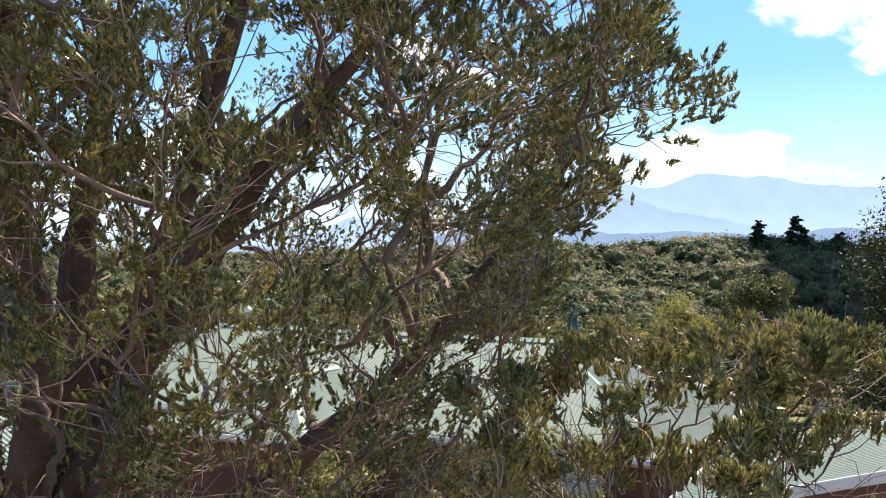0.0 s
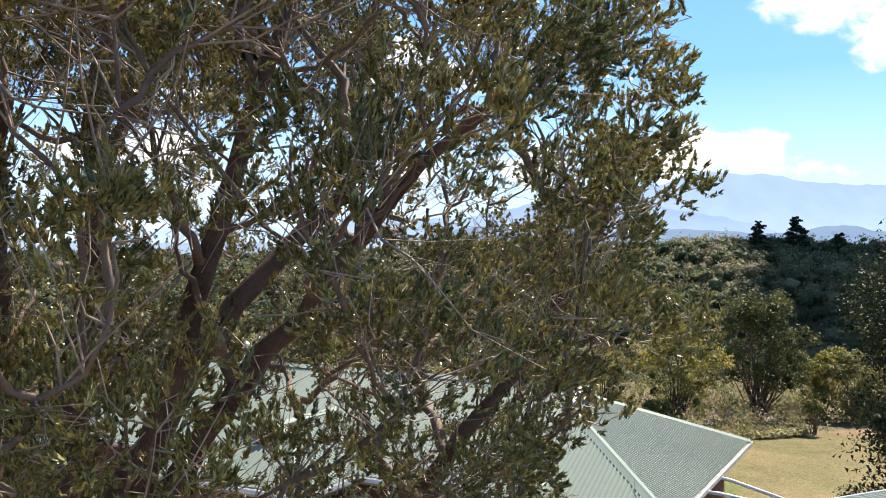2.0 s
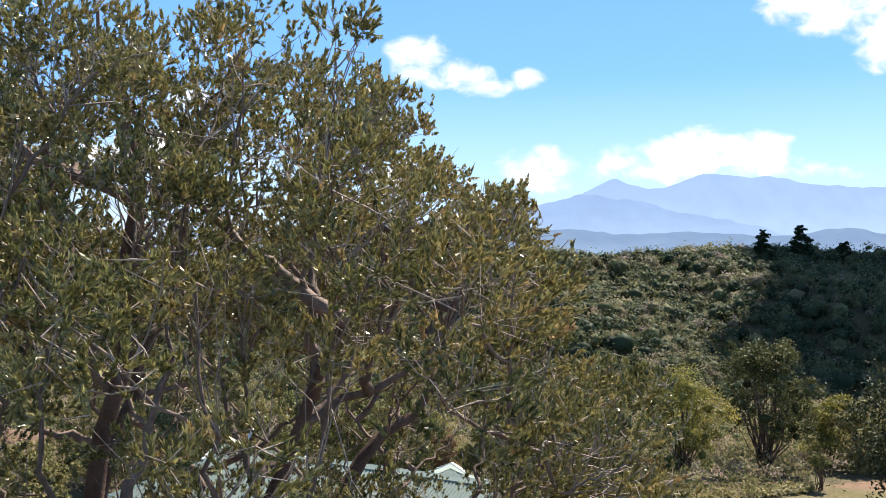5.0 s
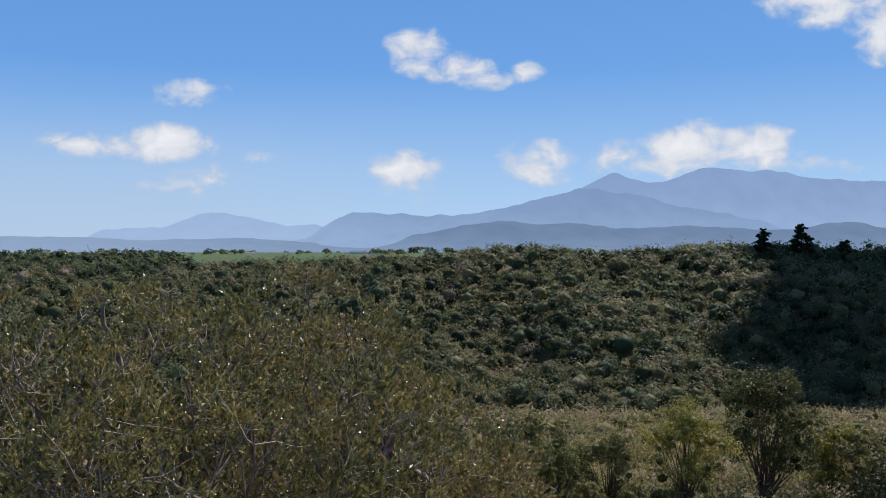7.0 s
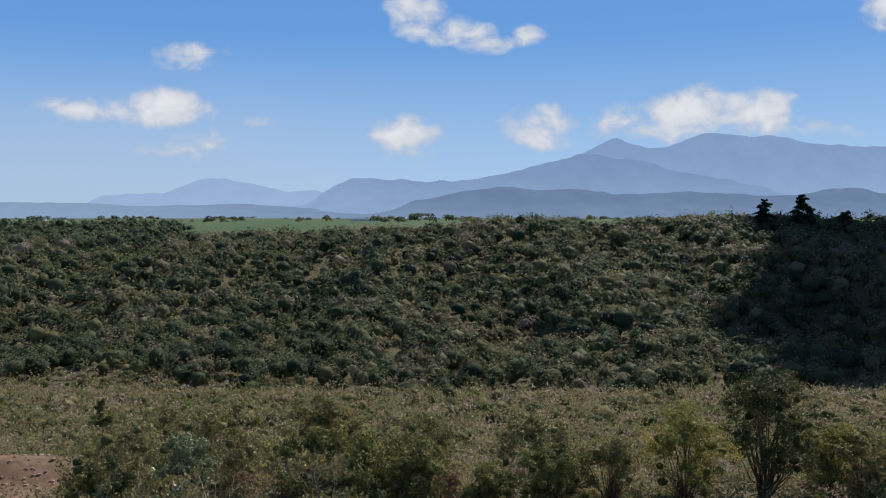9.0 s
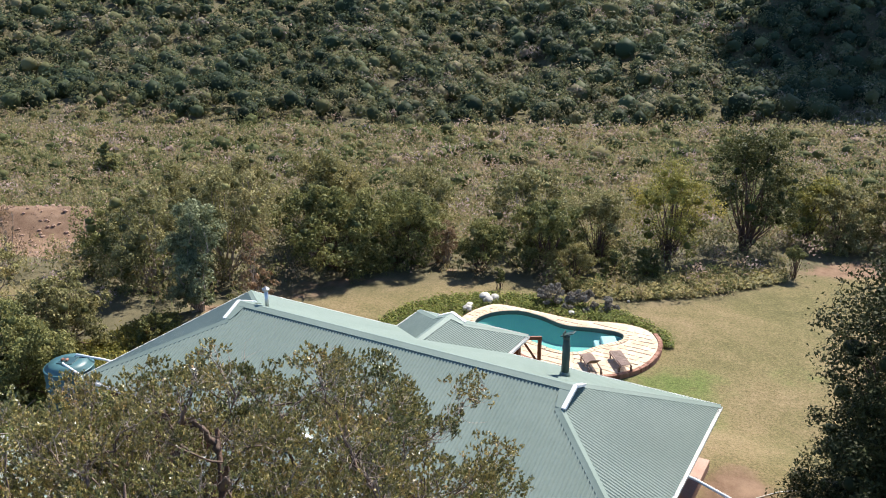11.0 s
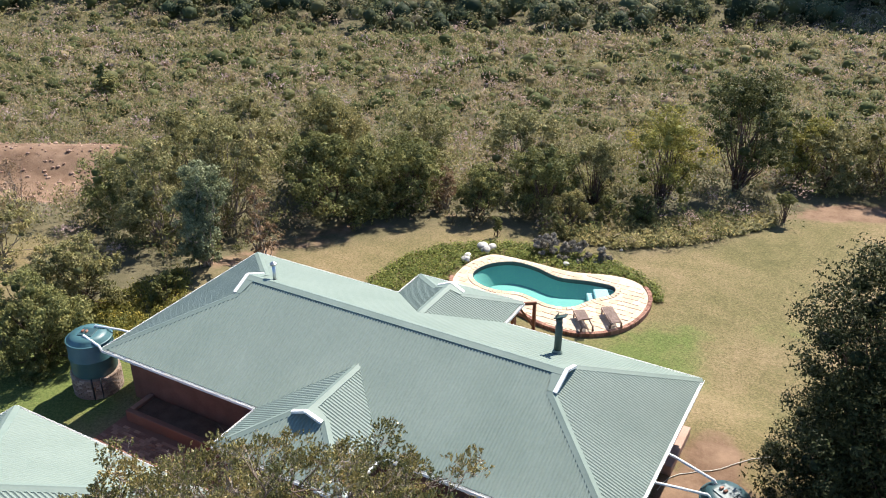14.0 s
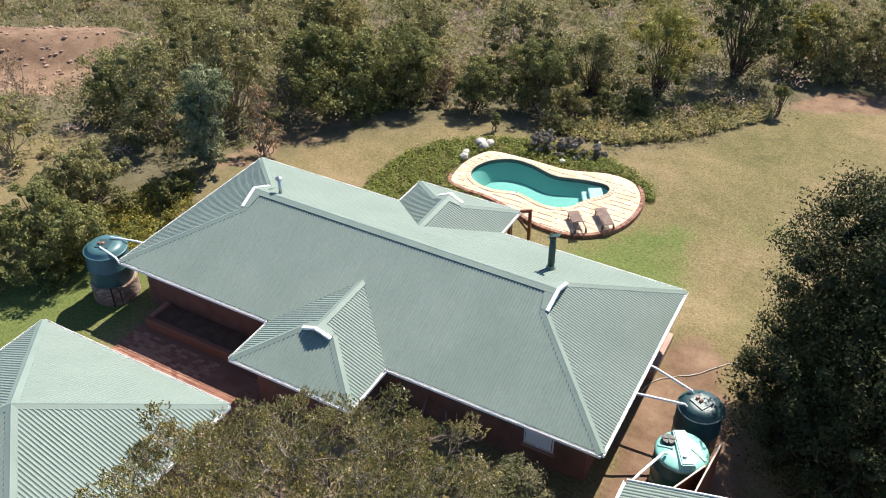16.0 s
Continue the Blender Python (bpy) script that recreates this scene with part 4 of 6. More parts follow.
def build_shed():
    """The low gabled outbuilding east of the house, its west slope towards the tanks."""
    W, D, zl, k = 7.6, 4.6, 3.05, 0.31
    s = thing("shed", "low shed with a pale grey-green sheet roof and white edging", "shed", (23.18, -1.0, 0))
    c = 1 / math.sqrt(1 + k * k)
    top = zl + k * W / 2
    for o, d in ((0, 1), (W, -1)):
        sheet("roof_slope", (o, 0, zl), (0, -1, 0), (d * c, 0, k * c), lambda q: 0.0, lambda q: W / 2 / c, (0.0, D), s, label="pale ribbed roof sheeting")
        for y in (0.03, -D - 0.03):
            part("barge_board", beam((o, y, zl - 0.03), (W / 2, y, top - 0.03), 0.06, 0.17, 0.01), M["white"], s, "white barge board")
        gutter((o, 0, zl), (o, -D, zl), (-d, 0, 0), s)
    cap("ridge_cap", (W / 2, 0.05, top), (W / 2, -D - 0.05, top), M["cap"], s, 0.4)
    for y in (-0.3, -D + 0.1):
        bm = bmesh.new()
        vs = [bm.verts.new((x, y + q, z)) for q in (0, 0.2) for x, z in ((0.4, -0.1), (W - 0.4, -0.1), (W - 0.4, zl + 0.05), (W / 2, top - 0.1), (0.4, zl + 0.05))]
        bm.faces.new(vs[:5]), bm.faces.new(vs[5:])
        for i in range(5):
            bm.faces.new((vs[i], vs[(i + 1) % 5], vs[5 + (i + 1) % 5], vs[5 + i]))
        part("wall", bm, M["wall"], s, "red-brown brick gable wall")
    for x in (0.4, W - 0.6):
        part("wall", box((x, -D + 0.3, -0.1), (x + 0.2, -0.3, zl)), M["wall"], s, "red-brown brick wall")


def build_screen():
    """The red-stained board screen that wraps the mint-topped tank on the shed's side."""
    f = thing("timber_screen", "red-stained board screen with pale top rails beside the water tank", "fence", (0, 0, 0))
    for a, b, n in ((Vector((24.1, -0.45, 0)), Vector((25.12, 1.75, 0)), 13), (Vector((25.05, -0.35, 0)), Vector((25.35, 2.95, 0)), 18)):
        d = b - a
        for i in range(n):
            p = a + d * (i + 0.5) / n
            bm = bmesh.new()
            add_box(bm, (-d.length / n / 2 + 0.004, -0.012, 0.04), (d.length / n / 2 - 0.004, 0.012, 1.94), Matrix.Translation(p) @ Matrix.Rotation(math.atan2(d.y, d.x), 4, "Z"), 0.004)
            part("board", bm, M["wood"], f)
        part("rail", beam(a + Vector((0, 0, 1.98)), b + Vector((0, 0, 1.98)), 0.06, 0.06, 0.008), M["pale_rail"], f, "pale top rail")
        for q in (a, b):
            part("post", box((q.x - 0.05, q.y - 0.05, 0), (q.x + 0.05, q.y + 0.05, 1.95), 0.01), M["wood"], f)


def build_pallet():
    """A slatted grey rack that leans behind the shed's corner."""
    t = thing("slatted_rack", "weathered grey slatted wooden rack beside the shed", "rack", (25.95, -0.3, 0.0), 20)
    for z in (0.9, 1.9):
        part("rail", box((-0.5, 0.02, z), (0.5, 0.06, z + 0.08), 0.006), M["old_wood"], t)
    for i in range(7):
        x = -0.48 + i * 0.16
        part("slat", box((x - 0.035, -0.01, 0.0), (x + 0.035, 0.018, 2.1), 0.005), M["old_wood"], t)


def build_lounger(at, turn, up):
    t = thing("sun_lounger", "weathered wooden slatted sun lounger" + (" with its back raised" if up else " lying flat"), "sun lounger", at, turn, "loungers by the pool")
    w, l = 0.62, 1.66
    for x in (-w / 2 + 0.03, w / 2 - 0.03):
        part("side_rail", box((x - 0.025, -l / 2, 0.26), (x + 0.025, l / 2, 0.34), 0.008), M["old_wood"], t)
        for y in (-l / 2 + 0.12, l / 2 - 0.15):
            part("leg", box((x - 0.03, y - 0.035, 0), (x + 0.03, y + 0.035, 0.27), 0.008), M["old_wood"], t)
    hinge = -l / 2 + 0.62
    for i in range(15):
        y = hinge + 0.05 + i * (l / 2 - hinge - 0.08) / 14
        part("slat", box((-w / 2 + 0.06, y - 0.032, 0.335), (w / 2 - 0.06, y + 0.032, 0.36), 0.006), M["old_wood"], t)
    back = part("backrest", box((-w / 2 + 0.05, -0.66, -0.012), (-w / 2 + 0.10, 0.0, 0.012)), M["old_wood"], t)
    for i in range(8):
        y = -0.04 - i * 0.08
        part("slat", box((-w / 2 + 0.06, y - 0.032, 0.0), (w / 2 - 0.06, y + 0.032, 0.026), 0.006), M["old_wood"], back)
    back.matrix_basis = pose(0, hinge, 0.35, -38 if up else -4, 0, 0)
    for x in (-w / 2 - 0.02, w / 2 + 0.02):
        m = Matrix.Translation((x, -l / 2 + 0.12, 0.09)) @ Matrix.Rotation(radians(90), 4, "Y")
        part("wheel", lathe([(0.09, -0.015), (0.09, 0.015)], 16, None, m), M["old_wood"], t)


build_garage()
build_shed()
build_screen()
build_pallet()
build_lounger((14.63, 16.95, DECK_Z), 37.0, True)
build_lounger((15.78, 17.94, DECK_Z), 37.0, False)


def boulder(at, size, seed):
    rng = random.Random(seed)
    bm = bmesh.new()
    bmesh.ops.create_icosphere(bm, subdivisions=3, radius=1.0)
    sx, sy, sz = (size * rng.uniform(0.85, 1.25), size * rng.uniform(0.8, 1.1), size * rng.uniform(0.6, 0.8))
    off = Vector((seed * 3.1, seed * 1.7, 0))
    for v in bm.verts:
        k = 1 + 0.28 * noise.noise(v.co * 1.3 + off) + 0.08 * noise.noise(v.co * 4 + off)
        v.co = Vector((v.co.x * sx, v.co.y * sy, v.co.z * sz)) * k
    ob = part("boulder", bm, M["stone"], None, "", True)
    ob.matrix_basis = pose(*at, 0, 0, rng.uniform(0, 360))
    tagged(ob, "rounded whitish garden boulder at the edge of the pool surround", "boulder", "boulders by the pool")


for i, (x, y, s) in enumerate(((6.2, 22.4, 0.36), (6.75, 22.55, 0.3), (6.6, 22.1, 0.27), (6.0, 20.85, 0.24), (6.1, 20.4, 0.28), (11.4, 22.75, 0.17), (12.4, 26.4, 0.14), (13.4, 26.7, 0.1))):
    boulder((x, y, (DECK_Z if i < 6 else -1.42) + s * 0.15 - 0.1), s, i + 3)


def build_terrace():
    t = thing("terrace", "brick paved yard between house and outbuilding", "paving", kind="structure")
    part("bedding", box((1.3, -4.15, -0.15), (8.6, 0.55, 0.05)), M["brick"], t)
    k = 0
    for i in range(15):
        for j in range(21):
            x, y = 1.5 + i * 0.30 + (0.15 if j % 2 else 0.0), -4.05 + j * 0.155
            if k < 300 and y < -0.95:
                made.append(("paver", t, Matrix.Translation((x, y, 0.06)), "terrace"))
                k += 1
    v, f = [], []
    for i in range(9):
        for j in range(20):
            x, y = 6.0 + i * 0.30 + (0.15 if j % 2 else 0.0), -4.05 + j * 0.155
            b_ = len(v)
            for q in (-1, 1):
                for dx, dy in ((-1, -1), (1, -1), (1, 1), (-1, 1)):
                    v.append((x + dx * 0.144, y + dy * 0.071, 0.06 + q * 0.03))
            f += [(b_ + 4, b_ + 5, b_ + 6, b_ + 7)] + [(b_ + q, b_ + (q + 1) % 4, b_ + 4 + (q + 1) % 4, b_ + 4 + q) for q in range(4)]
    tagged(link_mesh("paver_field", v, f, M["brick"], t), kind="stuff")
    w_ = thing("planter_wall", "low red brick planter wall in the shade of the house", "wall", kind="structure")
    part("front", box((1.6, -0.75, 0.0), (8.0, -0.5, 0.55), 0.02), M["brick"], w_)
    part("end", box((1.6, -0.5, 0.0), (1.85, 0.6, 0.55), 0.02), M["brick"], w_)
    part("soil", box((1.85, -0.5, 0.0), (8.0, 0.6, 0.42)), M["soil"], w_)


build_terrace()
plinth = thing("brick_ledge", "low pinkish brick ledge along the house's east wall", "ledge")
part("ledge", box((21.42, 6.8, -0.05), (21.93, 9.5, 0.42), 0.02), M["old_brick"], plinth)


def build_pergola():
    p = thing("pergola", "brown timber posts and beams beside the north veranda", "pergola")
    part("beam", beam((12.9, 12.0, 2.2), (13.75, 12.75, 2.1), 0.1, 0.16, 0.01), M["wood"], p)
    part("post", box((13.62, 12.62, -1.2), (13.76, 12.76, 2.05), 0.01), M["wood"], p)
    part("brace", beam((13.66, 12.66, 0.9), (13.1, 12.15, 2.1), 0.08, 0.1, 0.01), M["wood"], p)
    part("post", box((12.9, 12.1, -1.2), (13.02, 12.22, 2.1), 0.01), M["wood"], p)


build_pergola()
tagged(part("pole", tube([(14.75, 0.3, 0.0), (14.97, 0.5, 1.35)], 0.035, 8), M["old_wood"], None, "", True), "pale wooden pole leaning on the shaded wall", "pole", "poles by the wall")
tagged(part("pole", tube([(15.9, 0.25, 0.0), (15.9, 0.3, 1.15)], 0.045, 8), M["old_wood"], None, "", True), "short pale post standing by the shaded wall", "pole", "poles by the wall")
tagged(part("garden_hose", tube([(21.72, 5.79, 0.03), (21.8, 6.3, 0.03), (21.94, 6.7, 0.03), (22.2, 7.05, 0.03), (22.47, 7.25, 0.03), (22.8, 7.55, 0.03), (23.16, 7.77, 0.03), (23.5, 8.1, 0.03), (23.82, 8.54, 0.03), (24.4, 9.24, 0.03), (25.0, 9.7, 0.03)], 0.018, 6), M["hose"], None, "", True), "pale garden hose trailing over the dry lawn", "hose")

# ---- trees ----
def bent(rng, a, b, k, sag, wild):
    """A crooked line of k points from a to b."""
    t = np.linspace(0, 1, k)[:, None]
    w_ = np.cumsum(rng.normal(size=(k, 3)), 0) * wild
    w_ -= w_[0] + (w_[-1] - w_[0]) * t
    p = a + (b - a) * t + w_
    p[:, 2] += sag * np.sin(np.pi * t[:, 0])
    return p


def spaced(rng, n, make, tries=7):
    """n places from make(), each the one of a few that stands farthest from the rest."""
    out = [make()]
    while len(out) < n:
        c = np.array([make() for _ in range(tries)])
        d = np.min(np.linalg.norm(c[:, None] - np.array(out)[None], axis=2), axis=1)
        out.append(c[np.argmax(d)])
    return np.array(out)


class Wood:
    """Points of the wood so far from which a limb may leave; a point already used is less likely to be taken again."""

    def __init__(self):
        self.pts, self.use = np.zeros((0, 3)), np.zeros(0)

    def add(self, pts, worn=0.0):
        self.pts = np.concatenate([self.pts, pts])
        self.use = np.concatenate([self.use, np.full(len(pts), worn)])

    def start(self, p, drop, wear):
        d = p - self.pts
        c = np.linalg.norm(d[:, :2], axis=1) + 0.9 * np.abs(d[:, 2] - drop) + np.where(d[:, 2] < 0, 3.0, 0.0) + self.use
        i = int(np.argmin(c))
        near = np.linalg.norm(self.pts - self.pts[i], axis=1)
        self.use += wear * np.exp(-(near / 0.25) ** 2)
        return self.pts[i]


def grow(rng, start, end, k, rise, wild):
    """A bough that leaves flat and turns up towards its end, or the other way, with kinks."""
    t = np.linspace(0, 1, k)[:, None]
    p = start + (end - start) * t
    w_ = np.cumsum(rng.normal(size=(k, 3)), 0) * wild
    w_ -= w_[0] + (w_[-1] - w_[0]) * t
    p = p + w_
    p[:, 2] -= rise * np.sin(np.pi * t[:, 0]) * np.linalg.norm(end - start)
    return p


def bare_twigs(rng, starts, out, reach, twig):
    """Leafless crooked twigs that wander outwards from the wood, each with a few side shoots."""
    for s, o in zip(starts, out):
        ln = reach * (0.35 + 0.8 * rng.random())
        d = unit(o * 0.9 + rng.normal(size=3) * 0.75 + np.array([0, 0, 0.05]))
        line = bent(rng, s, s + d * ln, 6, 0.05 * ln * rng.normal(), 0.05 * ln)
        twig.append((line, np.linspace(0.0035 + 0.0045 * ln, 0.0016, 6)))
        for _ in range(rng.integers(2, 6)):
            q = line[rng.integers(1, 5)]
            e = q + unit(d + rng.normal(size=3) * 0.8) * ln * (0.18 + 0.35 * rng.random())
            twig.append((bent(rng, q, e, 3, 0.0, 0.03), np.array([0.0034, 0.0025, 0.0012])))


def brush(rng, at, way, per, length, width):
    """Shoots clad in narrow leaves that stand up round them like a brush: one folded-open triangle a leaf."""
    n = len(at) * per
    w_ = np.repeat(way, per, 0)
    along = rng.random((n, 1))
    p = np.repeat(at, per, 0) - w_ * along * length * 1.9
    d = unit(w_ * (0.8 + 0.6 * (1 - along)) + rng.normal(size=p.shape) * 0.4 + np.array([0, 0, 0.25]))
    ln = (length * (0.6 + 0.7 * rng.random(n)))[:, None]
    side = unit(np.cross(d, rng.normal(size=p.shape))) * (width / 2) * (0.8 + 0.4 * rng.random((n, 1)))
    v = np.stack([p + d * ln * 0.22 - side, p + d * ln * 0.22 + side, p + d * ln], 1).reshape(-1, 3)
    return v, np.arange(3 * n).reshape(n, 3)


def crown_tree(name, label, foot, fork, stems, centre, shape, pads, r_stem, pad_size, shoots, leaf, tone, seed, bare, leaf_label, flank=None, heart=None):
    """A tree whose stems fan out of one fork; boughs carry rounded pads of leaf brushes, the inside is bare twigs.
    stems: ends (ahead, right, height); shape: (heights, radii) of the crown; pads: outer and inner number;
    flank: (heights, reach to the east), where the crown is shorn on that side; heart: numbers and places of more pads where the crown is thickest."""
    rng = np.random.default_rng(seed)
    base = np.array([foot.x, foot.y, float(ground_height(foot.x, foot.y)) - 0.08])
    mid = np.array([centre.x, centre.y, 0.0])
    top = np.array(tuple(fork))
    lo, hi = shape[0][0], shape[0][-1]
    t = thing(name, label, "tree")
    lobes = unit(rng.normal(size=(26, 3)) * np.array([1, 1, 0.7]))

    def spot(q0, q1):
        while True:
            z = lo + (hi - lo) * rng.random()
            r = float(np.interp(z, *shape))
            if rng.random() < 0.25 + 0.75 * r / max(shape[1]):
                break
        a = rng.random() * 2 * math.pi
        if flank is not None and math.cos(a) * VIEW_F.x + math.sin(a) * VIEW_F.y > 0.35 and rng.random() < 0.55:
            a += math.pi
        d = np.array([math.cos(a), math.sin(a), 2.2 * (z - lo) / (hi - lo) - 1.1])
        if z > lo + 0.74 * (hi - lo):
            q0 = min(q0, 0.2)
        swell = 0.84 + 0.17 * max(0.0, float(np.max(lobes @ (d / np.linalg.norm(d))))) ** 9
        q = (q0 + (q1 - q0) * math.sqrt(rng.random())) * swell
        p = np.array([mid[0] + r * q * math.cos(a), mid[1] + r * q * math.sin(a), z - 0.25 * (1 - q) * (z > lo + 0.7 * (hi - lo))])
        if z > lo + 0.8 * (hi - lo):
            p[2] -= 0.3 * (1 + math.sin(p[0] * 2.3) * math.sin(p[1] * 2.1 + 1.0))
        if flank is not None:
            off = Vector((p[0], p[1], 0)) - HOME
            over = off.dot(VIEW_R) + 0.5 - min(float(np.interp(z, *flank)), float(np.interp(z, (9.3, 10.2, 11.2, 12.8, 13.2), (0.35, 0.315, 0.21, 0.19, 0.15))) * off.dot(VIEW_F))
            if over > 0:
                p[:2] -= np.array(VIEW_R[:2]) * over * (1.0 + 0.25 * rng.random())
        return p

    wood, fine, twig = [], [], []
    trunk = bent(rng, base, top, 8, 0.0, 0.05)
    wood.append((trunk, np.linspace(r_stem * 1.5, r_stem * 1.15, 8)))
    grown = Wood()
    for u, v, z in stems:
        e = np.array(tuple(ahead(u, v, z)))
        line = grow(rng, trunk[-1 - rng.integers(0, 3)], e, 16, -0.06 if z > top[2] + 4 else 0.10, 0.075)
        wood.append((line, np.linspace(r_stem * (0.62 + 0.3 * rng.random()), r_stem * 0.16, 16)))
        grown.add(np.concatenate([line[4:], (line[4:-1] + line[5:]) / 2]))
    inner = []
    n_out, n_in = pads
    for p in spaced(rng, (n_out + n_in) // 5, lambda: spot(0.35, 0.72)):
        s = grown.start(p, 0.9, 0.7)
        line = grow(rng, s, p, 11, 0.07, 0.035)
        grown.add(line[3:])
        inner.append(line)
        fine.append((line, np.linspace(r_stem * (0.16 + 0.18 * rng.random()), r_stem * 0.075, 11)))
    hubs = np.concatenate([spaced(rng, n_out, lambda: spot(0.86, 1.0), 9), spaced(rng, n_in, lambda: spot(0.3, 0.86), 5)])
    if heart is not None:
        more = [ahead(*(rng.uniform(*k) for k in box_)) for many, *box_ in heart for _ in range(many)]
        hubs = np.concatenate([hubs, np.array([tuple(q) for q in more])])
    hubs = hubs[np.argsort(np.linalg.norm(hubs[:, :2] - mid[:2], axis=1))]
    grown.use *= 0.2
    at, way, tn = [], [], []
    for p in hubs:
        s = grown.start(p, 0.5, 0.45)
        ln = np.linalg.norm(p - s)
        limb = grow(rng, s, p, 9, 0.06, 0.03 * min(1.2, ln))
        grown.add(limb[3:7], 0.25)
        inner.append(limb[:5])
        fine.append((limb, np.linspace(min(r_stem * 0.12, 0.010 + 0.007 * ln), 0.006, 9)))
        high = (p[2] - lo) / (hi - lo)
        size = pad_size * (0.65 + 0.7 * rng.random())
        out = unit((p - mid) * np.array([1, 1, 0]) + np.array([0, 0, 0.8 + 2.5 * high]))
        subs = []
        for _ in range(8):
            d = unit(rng.normal(size=3) * np.array([1, 1, 0.5]) + out * 0.7)
            br = bent(rng, limb[rng.integers(4, 9)], p + d * size * (0.35 + 0.5 * rng.random()), 4, -0.03, 0.03)
            subs.append(br[1:])
            twig.append((br, np.linspace(0.0062, 0.0024, 4)))
        joints = np.concatenate(subs)
        k = int(shoots * (size / pad_size) ** 1.5 * (0.7 + 0.5 * rng.random()) * (0.55 + 0.45 * min(1.0, high / 0.45)))
        knots = p + unit(rng.normal(size=(6, 3)) + out * 0.6) * size * 0.58 * np.array([1, 1, 0.7])
        d = unit(rng.normal(size=(k, 3)) * np.array([1, 1, 0.85]) + out * 0.5)
        q = knots[rng.integers(0, 6, k)] + d * size * (0.14 + 0.24 * rng.random((k, 1))) * np.array([1, 1, 0.8])
        near = joints[np.argmin(np.linalg.norm(q[:, None] - joints[None], axis=2) + rng.random((k, len(joints))) * 0.2, axis=1)]
        w_ = unit(unit(q - near) * 0.55 + out * 0.35 + np.array([0, 0, 0.65 - 0.3 * high]) + d * 0.4 * high + rng.normal(size=q.shape) * 0.3)
        for a_, b_, c_ in zip(near, q, w_):
            if rng.random() < 0.28:
                bend = b_ - c_ * 0.13
                far = bend - a_
                twig.append((np.stack([bend - far * min(1.0, 0.16 / (np.linalg.norm(far) + 1e-6)), b_]), np.array([0.0034, 0.0014])))
        at.append(q), way.append(w_)
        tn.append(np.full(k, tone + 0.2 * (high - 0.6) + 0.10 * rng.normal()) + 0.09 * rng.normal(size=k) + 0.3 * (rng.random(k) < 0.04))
    if bare:
        pool_ = np.concatenate(inner)
        pick = rng.integers(0, len(pool_), bare)
        low = rng.random(bare) < 0.35 + 0.65 * (pool_[pick][:, 2] < lo + 0.62 * (hi - lo))
        pts = pool_[pick][low]
        if flank is not None:
            pts = pts[(pts - np.array(tuple(HOME))) @ np.array(tuple(VIEW_R)) + 1.0 < np.interp(pts[:, 2], *flank)]
        bare_twigs(rng, pts, unit((pts - mid) * np.array([1, 1, 0])), 0.85, twig)
    at, way, tn = np.concatenate(at), np.concatenate(way), np.concatenate(tn)
    v, f = tube_arrays(wood, 12)
    link_mesh("trunk", v, f, M["bark"], t, "dark reddish-brown stems", True)
    v, f = tube_arrays(fine, 5)
    link_mesh("limbwork", v, f, M["limb"], t, "crooked brown limbs", True)
    v, f = tube_arrays(twig, 3)
    link_mesh("twig_mass", v, f, M["twig"], t, "pale sunlit twigs", True)
    # fine leaves on the south-east flank, coarser ones towards the back
    far_off = (at - np.array(tuple(HOME))) @ np.array(tuple(VIEW_F))
    vs, fs, tints, n = [], [], [], 0
    for k0, k1, many, wide in leaf[1]:
        own = (far_off >= k0) & (far_off < k1)
        if own.any():
            v, f = brush(rng, at[own], way[own], many, leaf[0], wide)
            vs.append(v), fs.append(f + n), tints.append(np.repeat(tn[own], many * 3))
            n += len(v)
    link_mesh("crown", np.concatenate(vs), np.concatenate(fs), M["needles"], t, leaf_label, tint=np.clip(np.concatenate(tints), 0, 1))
    return t


crown_tree("tree", "large multi-stemmed tree with upright narrow olive leaves and bare inner twigs", ahead(7.7, -3.7), ahead(7.4, -3.5, 4.6),
           ((7.2, -2.5, 12.6), (6.0, -0.6, 11.2), (5.2, 0.4, 9.4), (7.4, -6.4, 11.4), (10.8, -3.2, 12.2), (10.2, 0.2, 10.6), (4.6, -2.4, 10.6), (8.4, 1.6, 8.4), (5.6, -5.2, 9.4)),
           ahead(8.4, -2.9), ([4.6, 5.5, 6.5, 7.2, 8.0, 9.0, 10.0, 11.0, 12.0, 12.8, 13.4, 13.8], [2.6, 3.6, 4.5, 5.0, 5.7, 6.4, 6.3, 5.6, 5.0, 4.1, 3.1, 1.8]),
           (540, 300), 0.21, 0.56, 94, (0.043, ((0, 4.6, 35, 0.0145), (4.6, 6.2, 21, 0.019), (6.2, 9.0, 13, 0.029), (9.0, 99, 9, 0.040))), 0.30, 11, 1200, "brushes of narrow olive-green leaves",
           ([4.6, 6.5, 7.5, 8.5, 9.5, 10.3, 11.0, 11.6, 12.8, 13.15, 14.0], [0.9, 1.2, 1.4, 1.9, 2.2, 2.15, 1.4, 1.05, 0.95, -0.1, -0.7]), ((60, (3.6, 7.0), (-4.8, -1.4), (7.3, 10.2)), (85, (9.6, 13.0), (-6.4, -0.6), (10.4, 11.9)), (45, (7.4, 11.0), (-7.2, -3.4), (11.4, 12.7))))
